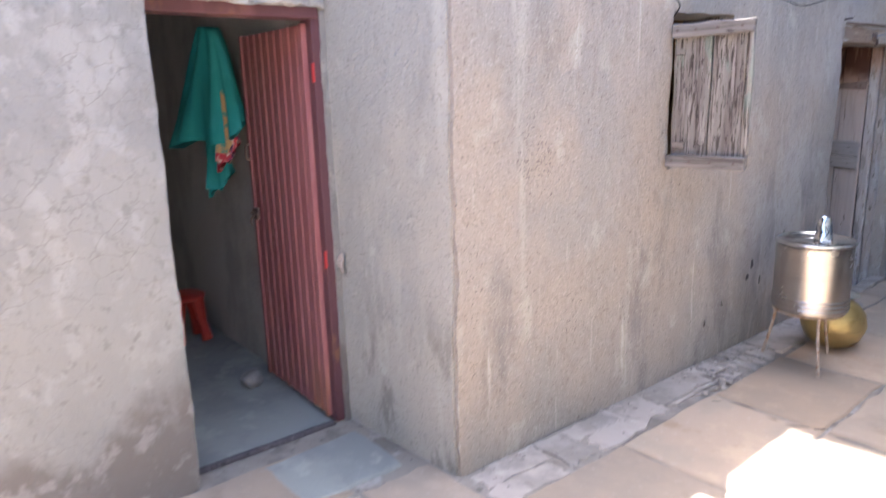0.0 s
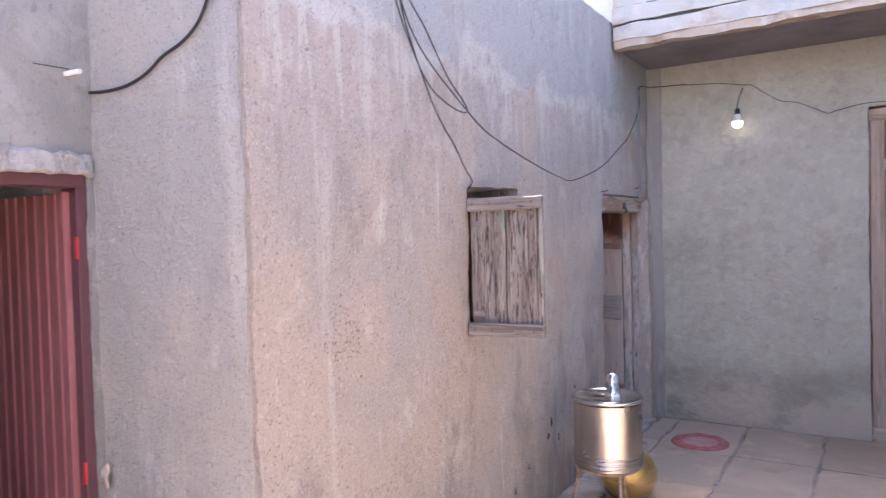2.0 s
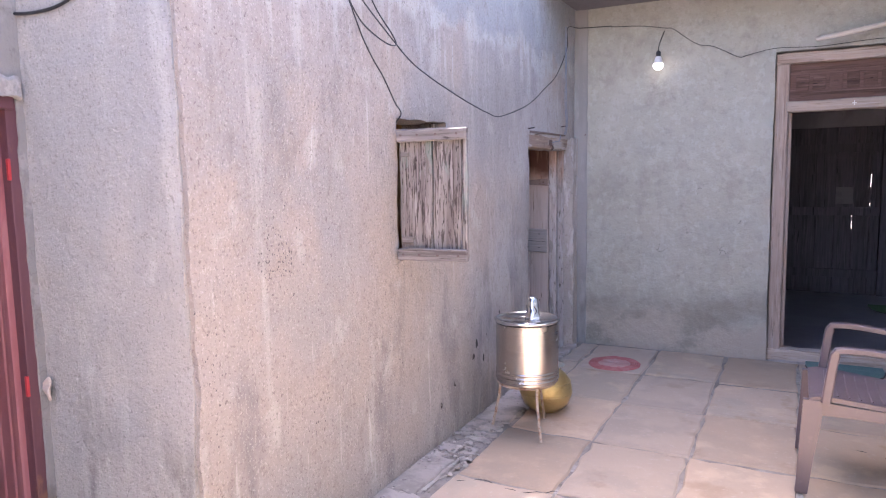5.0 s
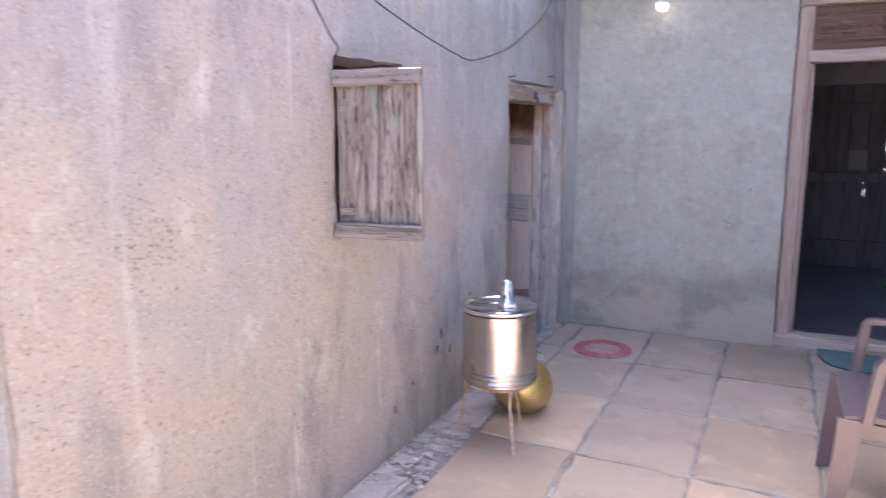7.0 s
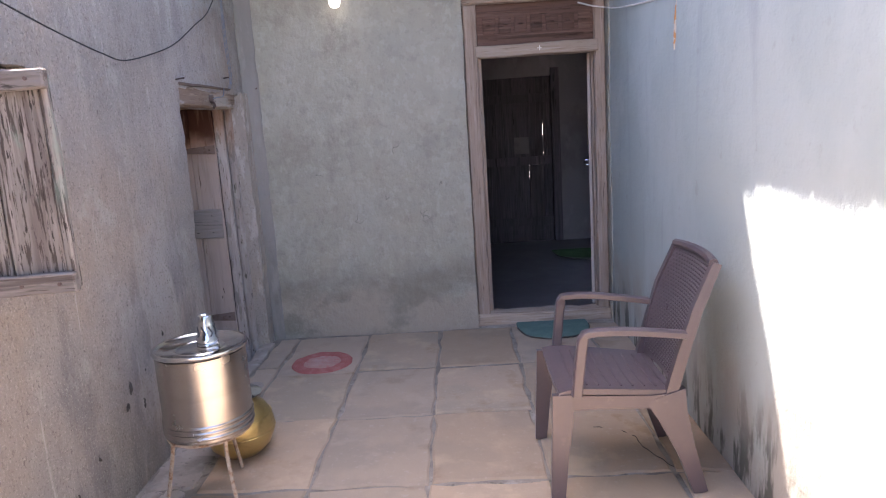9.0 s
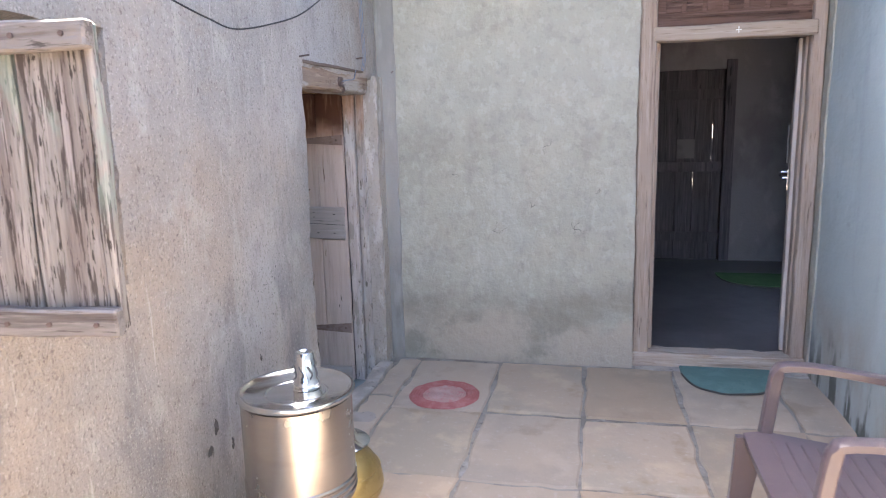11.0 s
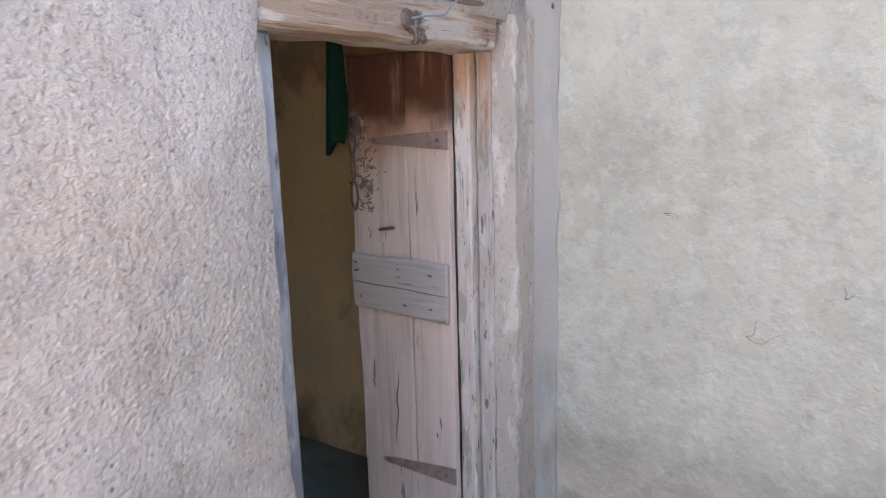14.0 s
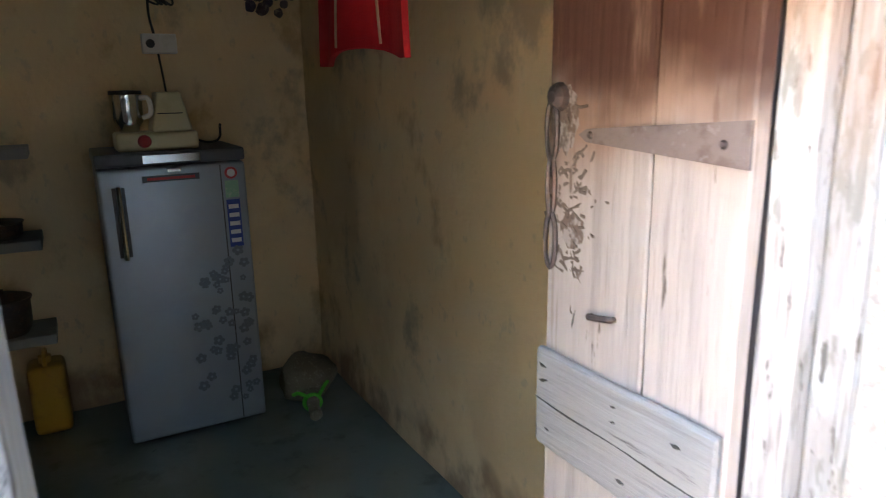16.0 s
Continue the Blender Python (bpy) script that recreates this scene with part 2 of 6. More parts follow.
M["ochre"] = surface("ochre_limewash", (0.78, 0.585, 0.345), [
    ((0.68, 0.51, 0.30), (1.4, 1.4, 1.0), 0.40, 0.64, 0.8),
    ((0.82, 0.645, 0.40), (3.5, 3.5, 2.5), 0.52, 0.74, 0.7),
    ((0.42, 0.25, 0.13), (3, 3, 2), 0.58, 0.76, 0.7),
    ((0.24, 0.20, 0.16), (2.2, 2.2, 1.8), 0.60, 0.74, 0.6),
    ((0.26, 0.15, 0.10), (3, 3, 2), 0.36, 0.6, 0.7, 0.16, 0.04),
    ((0.46, 0.38, 0.28), (18, 18, 12), 0.64, 0.76, 0.4)], 0.85, bumps=SMOOTH, spec=0.2)
M["slab"] = surface("tan_flagstone", (0.379, 0.289, 0.217), [
    ((0.316, 0.261, 0.204), (2.2, 2.2, 2), 0.42, 0.62, 0.8),
    ((0.465, 0.357, 0.250), (5, 5, 5), 0.54, 0.74, 0.6),
    ((0.254, 0.164, 0.093), (4, 4, 4), 0.62, 0.76, 0.45),
    ((0.485, 0.415, 0.352), (40, 40, 40), 0.62, 0.76, 0.3)], 0.72, bumps=(((6, 6, 6), 0.006, 5), ((60, 60, 60), 0.0012, 4)), spec=0.35, jitter=1.0, rough_var=0.12)
M["slab_ochre"] = surface("ochre_flagstone", (0.384, 0.285, 0.206), [
    ((0.332, 0.256, 0.193), (2.2, 2.2, 2), 0.42, 0.62, 0.8),
    ((0.460, 0.343, 0.240), (5, 5, 5), 0.54, 0.74, 0.6),
    ((0.254, 0.164, 0.107), (3, 3, 3), 0.60, 0.76, 0.45),
    ((0.485, 0.396, 0.323), (40, 40, 40), 0.62, 0.76, 0.3)], 0.7, bumps=(((6, 6, 6), 0.006, 5), ((60, 60, 60), 0.0012, 4)), spec=0.35, jitter=1.0, rough_var=0.12)
M["slab_grey"] = surface("grey_brown_flagstone", (0.364, 0.285, 0.220), [
    ((0.301, 0.246, 0.200), (2.2, 2.2, 2), 0.42, 0.62, 0.8),
    ((0.402, 0.318, 0.250), (5, 5, 5), 0.54, 0.74, 0.6),
    ((0.222, 0.159, 0.116), (3, 3, 3), 0.60, 0.76, 0.45),
    ((0.454, 0.386, 0.342), (40, 40, 40), 0.62, 0.76, 0.3)], 0.74, bumps=(((6, 6, 6), 0.006, 5), ((60, 60, 60), 0.0012, 4)), spec=0.35, jitter=1.0, rough_var=0.12)
M["joint"] = surface("grey_cement_joint", (0.27, 0.24, 0.21), [
    ((0.18, 0.155, 0.135), (4, 4, 4), 0.46, 0.66, 0.85),
    ((0.40, 0.37, 0.34), (9, 9, 9), 0.54, 0.74, 0.7),
    ((0.10, 0.09, 0.08), (22, 22, 22), 0.62, 0.74, 0.6)], 0.95, bumps=(((14, 14, 14), 0.012, 5), ((60, 60, 60), 0.004, 4)), spec=0.15)
M["green_stone"] = surface("dark_green_polished_stone", (0.10, 0.13, 0.115), [
    ((0.15, 0.18, 0.165), (1.6, 1.6, 1.6), 0.42, 0.66, 0.8),
    ((0.03, 0.04, 0.035), (5, 5, 5), 0.56, 0.74, 0.6)], 0.32, bumps=(((7, 7, 7), 0.002, 4),), spec=0.45, rough_var=0.1)
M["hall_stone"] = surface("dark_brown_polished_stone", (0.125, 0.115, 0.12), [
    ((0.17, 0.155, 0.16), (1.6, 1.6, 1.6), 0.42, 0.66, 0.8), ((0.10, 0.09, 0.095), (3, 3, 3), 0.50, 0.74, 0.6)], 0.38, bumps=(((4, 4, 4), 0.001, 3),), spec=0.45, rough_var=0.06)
M["grey_stone"] = surface("worn_grey_stone", (0.276, 0.285, 0.264), [
    ((0.212, 0.221, 0.220), (3, 3, 3), 0.42, 0.64, 0.8),
    ((0.368, 0.368, 0.334), (7, 7, 7), 0.55, 0.74, 0.6)], 0.75, bumps=(((8, 8, 8), 0.006, 5), ((50, 50, 50), 0.002, 4)), spec=0.3)
M["concrete"] = surface("weathered_concrete", (0.45, 0.43, 0.395), [
    ((0.34, 0.33, 0.32), (2, 2, 2), 0.42, 0.64, 0.8),
    ((0.50, 0.475, 0.43), (6, 6, 4), 0.54, 0.72, 0.7),
    ((0.40, 0.25, 0.15), (3, 3, 6), 0.60, 0.76, 0.5)], 0.92, bumps=ROUGH, spec=0.15)


def wood(name, base, dark, light, axis, paint=None, rough=0.8):
    """Weathered timber with its grain along axis (0, 1 or 2)."""
    def s(a, b):
        return tuple(b if i == axis else a for i in range(3))
    layers = [(dark, s(22, 1.6), 0.48, 0.74, 0.75), (light, s(60, 2.2), 0.52, 0.72, 0.6), (dark, s(150, 5), 0.60, 0.72, 0.75),
              (tuple(c * 0.35 for c in dark), s(34, 3.0), 0.68, 0.76, 0.8)]
    if paint:
        layers.append((paint, s(7, 3), 0.60, 0.70, 0.6))
    return surface(name, base, layers, rough, bumps=((s(90, 3), 0.004, 5), (s(30, 2), 0.005, 4)), spec=0.2, jitter=0.5)


M["shutter"] = surface("weathered_grey_timber", (0.215, 0.195, 0.178), [
    ((0.13, 0.105, 0.098), (20, 20, 1.6), 0.46, 0.68, 0.75), ((0.32, 0.285, 0.27), (75, 75, 3.0), 0.52, 0.70, 0.6),
    ((0.05, 0.038, 0.034), (130, 130, 9), 0.54, 0.63, 0.85), ((0.03, 0.024, 0.022), (110, 110, 16), 0.64, 0.69, 0.9),
    ((0.18, 0.235, 0.20), (9, 9, 4), 0.58, 0.68, 0.5, 1.35, 1.55)], 0.85,
    bumps=(((100, 100, 6), 0.005, 5), ((36, 36, 4), 0.005, 4)), spec=0.2, jitter=0.5)
M["bleached"] = wood("bleached_grey_timber", (0.50, 0.44, 0.40), (0.33, 0.27, 0.24), (0.60, 0.55, 0.51), 2)
M["bleached_x"] = wood("bleached_grey_batten", (0.36, 0.325, 0.305), (0.29, 0.262, 0.25), (0.42, 0.395, 0.385), 0)
M["jamb"] = wood("worn_pale_timber", (0.403, 0.319, 0.267), (0.224, 0.159, 0.127), (0.505, 0.432, 0.380), 2)
M["jamb_x"] = wood("worn_pale_beam_timber", (0.418, 0.338, 0.280), (0.243, 0.174, 0.136), (0.524, 0.445, 0.389), 0)
M["blue_jamb"] = surface("chipped_blue_grey_paint", (0.27, 0.285, 0.31), [
    ((0.36, 0.375, 0.395), (5, 5, 2.5), 0.46, 0.62, 0.7), ((0.13, 0.135, 0.155), (7, 7, 2.2), 0.48, 0.64, 0.85),
    ((0.20, 0.20, 0.215), (40, 40, 3), 0.54, 0.70, 0.5), ((0.06, 0.055, 0.055), (26, 26, 9), 0.64, 0.72, 0.85),
    ((0.42, 0.41, 0.40), (60, 60, 20), 0.62, 0.72, 0.4)], 0.7, bumps=(((30, 30, 4), 0.003, 4), ((90, 90, 20), 0.0015, 4)), spec=0.3)
M["batten_x"] = wood("weathered_timber_batten", (0.205, 0.185, 0.175), (0.075, 0.058, 0.05), (0.33, 0.29, 0.27), 0)
M["lintel"] = surface("worn_pale_lintel_timber", (0.267, 0.197, 0.152), [
    ((0.189, 0.126, 0.090), (22, 1.6, 22), 0.50, 0.74, 0.7), ((0.473, 0.386, 0.312), (60, 2.2, 60), 0.52, 0.72, 0.6),
    ((0.430, 0.399, 0.369), (9, 2.2, 12), 0.50, 0.62, 0.75), ((0.077, 0.046, 0.033), (7, 4.5, 7), 0.60, 0.70, 0.9),
    ((0.086, 0.059, 0.041), (150, 5, 150), 0.62, 0.74, 0.7)], 0.8, bumps=(((90, 3, 90), 0.005, 5), ((30, 6, 30), 0.008, 4)), spec=0.2)
M["pale_post"] = surface("pale_pinkish_timber_with_weather_marks", (0.40, 0.36, 0.335), [
    ((0.30, 0.25, 0.225), (22, 22, 1.6), 0.50, 0.74, 0.5), ((0.48, 0.445, 0.42), (30, 30, 3), 0.48, 0.66, 0.7),
    ((0.52, 0.505, 0.48), (9, 9, 4), 0.54, 0.66, 0.6), ((0.20, 0.165, 0.145), (150, 150, 6), 0.62, 0.72, 0.6),
    ((0.24, 0.225, 0.195), (26, 26, 7), 0.58, 0.66, 0.75), ((0.09, 0.075, 0.06), (60, 60, 12), 0.64, 0.70, 0.8),
    ((0.36, 0.22, 0.155), (12, 12, 2), 0.30, 0.60, 0.7, 1.40, 1.62)], 0.8,
    bumps=(((90, 90, 3), 0.004, 5), ((30, 30, 5), 0.006, 4)), spec=0.2, jitter=0.5)
M["crust"] = surface("grey_lime_crust", (0.36, 0.345, 0.33), [((0.24, 0.225, 0.215), (14, 14, 10), 0.44, 0.62, 0.8), ((0.46, 0.44, 0.42), (40, 40, 40), 0.5, 0.7, 0.5)], 0.95, bumps=(((20, 20, 20), 0.012, 5), ((70, 70, 70), 0.006, 4)), spec=0.15)
M["carved"] = wood("dark_carved_timber", (0.135, 0.08, 0.064), (0.06, 0.036, 0.028), (0.20, 0.13, 0.105), 0)
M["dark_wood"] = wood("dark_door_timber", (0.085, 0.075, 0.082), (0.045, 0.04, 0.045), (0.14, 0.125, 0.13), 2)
M["leaf_wood"] = surface("bleached_plank_stained_red_brown", (0.439, 0.365, 0.323), [
    ((0.343, 0.278, 0.245), (22, 22, 1.6), 0.50, 0.72, 0.6), ((0.515, 0.430, 0.378), (40, 40, 2.2), 0.52, 0.74, 0.4),
    ((0.242, 0.180, 0.151), (110, 110, 4), 0.64, 0.76, 0.5), ((0.080, 0.055, 0.043), (38, 38, 6), 0.70, 0.77, 0.8),
    ((0.309, 0.182, 0.129), (16, 16, 2), 0.12, 0.46, 0.9, 1.44, 1.64), ((0.075, 0.032, 0.022), (20, 20, 2.5), 0.10, 0.42, 0.97, 1.60, 1.72)], 0.75,
    bumps=(((90, 90, 3), 0.003, 5), ((30, 30, 2), 0.004, 4)), spec=0.2, jitter=0.4)
M["red_paint"] = surface("faded_maroon_paint", (0.244, 0.087, 0.095), [
    ((0.353, 0.182, 0.186), (40, 40, 0.6), 0.56, 0.70, 0.4),
    ((0.311, 0.125, 0.129), (2, 2, 0.8), 0.42, 0.66, 0.6),
    ((0.185, 0.049, 0.057), (3, 3, 1.2), 0.54, 0.74, 0.5),
    ((0.302, 0.129, 0.068), (6, 6, 2), 0.46, 0.66, 0.7, 0.40, 0.05),
    ((0.370, 0.198, 0.190), (20, 20, 3), 0.66, 0.78, 0.3)], 0.5, bumps=(((60, 60, 10), 0.0012, 4),), spec=0.4, rough_var=0.1)
M["maroon_frame"] = surface("dark_maroon_steel", (0.10, 0.04, 0.05), [
    ((0.18, 0.08, 0.09), (5, 5, 1), 0.48, 0.68, 0.7),
    ((0.22, 0.11, 0.06), (9, 9, 4), 0.62, 0.76, 0.6)], 0.55, bumps=(((60, 60, 20), 0.001, 4),))
M["red_primer"] = surface("bright_red_primer", (0.42, 0.035, 0.04), [((0.35, 0.03, 0.03), 20, 0.5, 0.7, 0.6)], 0.5)
M["steel"] = surface("brushed_stainless_steel", (0.50, 0.465, 0.43), [((0.41, 0.38, 0.35), (2, 2, 30), 0.45, 0.65, 0.5)], 0.26, 1.0, bumps=(((3, 3, 150), 0.0004, 3),), rough_var=0.06)
M["steel_bright"] = surface("polished_steel", (0.70, 0.71, 0.72), [((0.58, 0.59, 0.61), 14, 0.5, 0.7, 0.4)], 0.14, 1.0, rough_var=0.05)
M["brass"] = surface("dull_yellow_brass", (0.56, 0.42, 0.19), [
    ((0.36, 0.25, 0.09), (6, 6, 9), 0.46, 0.68, 0.7),
    ((0.62, 0.46, 0.18), 16, 0.55, 0.75, 0.5)], 0.38, 0.85, bumps=((30, 0.002, 4),), rough_var=0.1)
M["rust"] = surface("rusty_painted_iron", (0.42, 0.33, 0.26), [
    ((0.26, 0.13, 0.07), 30, 0.48, 0.66, 0.8),
    ((0.55, 0.48, 0.42), 60, 0.56, 0.74, 0.6)], 0.8, 0.2, bumps=((90, 0.002, 4),))
M["iron"] = surface("dark_old_iron", (0.13, 0.095, 0.085), [
    ((0.20, 0.12, 0.09), 25, 0.48, 0.68, 0.7), ((0.26, 0.22, 0.21), 60, 0.6, 0.75, 0.4)], 0.6, 0.6, bumps=((70, 0.0015, 4),))
M["chair"] = surface("brown_moulded_plastic", (0.098, 0.076, 0.086), [
    ((0.112, 0.086, 0.093), 5, 0.45, 0.65, 0.6),
    ((0.22, 0.165, 0.155), (30, 30, 30), 0.62, 0.80, 0.15)], 0.31, bumps=((120, 0.0004, 3),), spec=0.5, rough_var=0.08)
M["mat_red"] = surface("faded_red_woven_mat", (0.352, 0.115, 0.106), [((0.414, 0.175, 0.161), 18, 0.45, 0.65, 0.7), ((0.334, 0.092, 0.083), 60, 0.55, 0.72, 0.6)], 0.95, bumps=((160, 0.004, 3),))
M["mat_pink"] = surface("faded_pink_woven_mat", (0.414, 0.242, 0.214), [((0.460, 0.316, 0.279), 14, 0.45, 0.65, 0.7), ((0.460, 0.149, 0.140), 40, 0.56, 0.7, 0.7)], 0.95, bumps=((160, 0.004, 3),))
M["mat_green"] = surface("teal_green_mat", (0.10, 0.18, 0.168), [((0.13, 0.22, 0.205), 8, 0.45, 0.65, 0.7), ((0.06, 0.16, 0.14), 70, 0.55, 0.72, 0.6)], 0.9, bumps=((180, 0.003, 3),))
M["mat_lime"] = surface("dull_green_mat", (0.07, 0.16, 0.06), [((0.10, 0.20, 0.08), 9, 0.45, 0.65, 0.7)], 0.9, bumps=((180, 0.003, 3),))
M["cable"] = surface("black_rubber_cable", (0.02, 0.02, 0.022), [((0.06, 0.06, 0.065), 40, 0.5, 0.7, 0.5)], 0.6)
M["blue_wire"] = surface("blue_plastic_wire", (0.17, 0.20, 0.26), [((0.08, 0.18, 0.38), 40, 0.5, 0.7, 0.5)], 0.5)
M["white_cord"] = surface("white_cotton_cord", (0.72, 0.71, 0.68), [((0.55, 0.53, 0.48), 50, 0.5, 0.7, 0.6)], 0.9)
M["white_plastic"] = surface("white_plastic", (0.72, 0.71, 0.68), [((0.55, 0.52, 0.46), 9, 0.52, 0.72, 0.5)], 0.45)
M["cream_plastic"] = surface("cream_plastic", (0.53, 0.46, 0.27), [((0.42, 0.36, 0.20), 9, 0.52, 0.72, 0.5)], 0.4)
M["black_plastic"] = surface("black_plastic", (0.025, 0.024, 0.026), [((0.05, 0.05, 0.05), 20, 0.5, 0.7, 0.5)], 0.45)
M["lit"] = glow("lit_bulb_dome", (1.0, 0.97, 0.92), 0.9)
M["cloth_green"] = surface("teal_cotton_cloth", (0.025, 0.27, 0.275), [((0.04, 0.34, 0.34), (9, 9, 2), 0.45, 0.65, 0.7), ((0.01, 0.16, 0.15), (4, 4, 1), 0.55, 0.75, 0.6)], 0.9, bumps=((220, 0.001, 2),), spec=0.2)
M["cloth_print"] = surface("red_printed_cloth_border", (0.42, 0.04, 0.06), [((0.65, 0.52, 0.45), (30, 30, 30), 0.54, 0.60, 0.9), ((0.08, 0.03, 0.12), (24, 24, 24), 0.58, 0.64, 0.9)], 0.9)
M["cloth_gold"] = surface("ochre_printed_cloth", (0.45, 0.29, 0.14), [((0.03, 0.25, 0.22), (26, 26, 26), 0.54, 0.60, 0.8)], 0.9)
M["cloth_red"] = surface("red_cotton_cloth", (0.50, 0.018, 0.022), [((0.62, 0.03, 0.035), (8, 8, 2), 0.45, 0.65, 0.7), ((0.30, 0.01, 0.015), (5, 5, 1), 0.56, 0.75, 0.6)], 0.9, bumps=((220, 0.001, 2),), spec=0.2)
M["cloth_dark"] = surface("dark_green_cloth", (0.008, 0.10, 0.07), [((0.012, 0.14, 0.10), (9, 9, 2), 0.45, 0.65, 0.7)], 0.9)
M["bundle"] = surface("dark_mottled_bundle", (0.07, 0.05, 0.055), [((0.22, 0.18, 0.15), 40, 0.56, 0.66, 0.8), ((0.03, 0.02, 0.05), 12, 0.5, 0.7, 0.7)], 0.95, bumps=((60, 0.01, 4),))
M["orange_plastic"] = surface("orange_red_plastic", (0.52, 0.055, 0.04), [((0.42, 0.04, 0.035), 8, 0.5, 0.7, 0.5)], 0.4)
M["yellow_plastic"] = surface("yellow_plastic", (0.52, 0.28, 0.025), [((0.36, 0.18, 0.025), 12, 0.5, 0.7, 0.6)], 0.45)
M["fridge"] = surface("silver_grey_enamel", (0.30, 0.34, 0.38), [((0.26, 0.29, 0.33), 2, 0.45, 0.65, 0.6)], 0.32, 0.35, bumps=((60, 0.0003, 3),), rough_var=0.05)
M["fridge_dark"] = surface("dark_grey_enamel", (0.06, 0.06, 0.065), [((0.09, 0.09, 0.10), 6, 0.5, 0.7, 0.5)], 0.4)
M["floral"] = surface("dark_grey_floral_print", (0.15, 0.175, 0.20), [((0.20, 0.225, 0.25), 30, 0.5, 0.7, 0.5)], 0.35, 0.2)
M["chrome"] = M["steel_bright"]
M["sticker_white"] = surface("white_paper_sticker", (0.70, 0.70, 0.70), [((0.55, 0.56, 0.58), 30, 0.5, 0.7, 0.4)], 0.5)
M["sticker_blue"] = surface("blue_paper_sticker", (0.03, 0.06, 0.28), [((0.05, 0.09, 0.34), 30, 0.5, 0.7, 0.4)], 0.5)
M["sticker_green"] = surface("green_paper_sticker", (0.25, 0.45, 0.30), [((0.5, 0.55, 0.4), 60, 0.5, 0.7, 0.6)], 0.5)
M["sticker_red"] = surface("red_paper_sticker", (0.45, 0.04, 0.04), [((0.35, 0.03, 0.03), 30, 0.5, 0.7, 0.4)], 0.5)
M["sack"] = surface("woven_grey_sack", (0.17, 0.145, 0.10), [((0.16, 0.14, 0.10), 14, 0.5, 0.68, 0.7), ((0.32, 0.29, 0.22), 60, 0.55, 0.72, 0.5)], 0.95, bumps=((90, 0.006, 3),))
M["lime_tie"] = surface("bright_green_cloth_tie", (0.10, 0.55, 0.05), [((0.06, 0.40, 0.04), 30, 0.5, 0.7, 0.5)], 0.8)
M["stone"] = surface("rounded_grey_stone", (0.24, 0.22, 0.21), [((0.32, 0.30, 0.28), 12, 0.5, 0.7, 0.7), ((0.15, 0.14, 0.13), 30, 0.58, 0.74, 0.6)], 0.9, bumps=((30, 0.006, 4),))
M["white_paint"] = surface("white_chalk_mark", (0.80, 0.79, 0.76), [((0.6, 0.58, 0.54), 60, 0.5, 0.7, 0.4)], 0.9)
M["cream_panel"] = surface("cream_painted_facade", (0.50, 0.48, 0.42), [((0.42, 0.40, 0.36), 3, 0.45, 0.68, 0.6), ((0.55, 0.54, 0.50), 12, 0.55, 0.74, 0.5)], 0.85, bumps=SMOOTH)
M["slate_line"] = surface("slate_grey_painted_line", (0.15, 0.17, 0.17), [((0.25, 0.27, 0.26), 20, 0.5, 0.7, 0.5)], 0.85)
M["tile"] = surface("clay_roof_tile", (0.34, 0.16, 0.10), [((0.22, 0.11, 0.08), 8, 0.48, 0.68, 0.7)], 0.9, bumps=((30, 0.004, 4),))
M["crack"] = surface("dark_plaster_crack", (0.07, 0.062, 0.056), [((0.12, 0.11, 0.10), 30, 0.5, 0.7, 0.5)], 0.95)
M["pit"] = surface("dusty_stucco_pit", (0.125, 0.11, 0.105), [((0.20, 0.18, 0.17), 40, 0.5, 0.7, 0.6)], 0.95)
M["gouge"] = surface("dark_gouged_wood", (0.16, 0.115, 0.09), [((0.24, 0.18, 0.15), 60, 0.5, 0.7, 0.6)], 0.9)
M["stain"] = surface("brown_handling_stain", (0.17, 0.115, 0.088), [((0.40, 0.34, 0.31), (60, 60, 40), 0.44, 0.58, 0.85), ((0.07, 0.045, 0.035), (40, 40, 30), 0.52, 0.68, 0.7)], 0.85)
M["strap"] = surface("rusty_brown_iron", (0.24, 0.18, 0.16), [((0.17, 0.11, 0.09), 25, 0.48, 0.68, 0.7), ((0.34, 0.29, 0.27), 60, 0.6, 0.75, 0.5)], 0.75, 0.2, bumps=((70, 0.0015, 4),))
M["tassel"] = surface("orange_and_white_yarn", (0.55, 0.50, 0.42), [((0.50, 0.22, 0.06), (40, 40, 25), 0.48, 0.56, 0.9)], 0.95, bumps=((150, 0.003, 3),))
M["stone_pale"] = surface("pale_plaster_lump", (0.44, 0.37, 0.33), [((0.36, 0.31, 0.28), 20, 0.5, 0.7, 0.7)], 0.95, bumps=((50, 0.006, 4),))
M["cloth_stripe"] = surface("pale_woven_stripe", (0.42, 0.27, 0.17), [((0.50, 0.34, 0.22), 40, 0.5, 0.7, 0.5)], 0.9)
M["strip"] = surface("rough_pale_cement_patch", (0.375, 0.325, 0.29), [
    ((0.25, 0.225, 0.20), (5, 5, 5), 0.42, 0.64, 0.8), ((0.43, 0.39, 0.345), (9, 9, 9), 0.54, 0.72, 0.6),
    ((0.14, 0.12, 0.11), (30, 30, 30), 0.64, 0.74, 0.6)], 0.95, bumps=(((16, 16, 16), 0.010, 5), ((70, 70, 70), 0.003, 4)), spec=0.15, jitter=0.6)
M["bamboo"] = surface("pale_dry_bamboo", (0.62, 0.545, 0.46), [((0.50, 0.42, 0.33), (6, 30, 30), 0.48, 0.7, 0.6)], 0.7)
M["paper"] = surface("dull_grey_paper", (0.14, 0.13, 0.13), [((0.10, 0.095, 0.095), 9, 0.5, 0.7, 0.6)], 0.9)
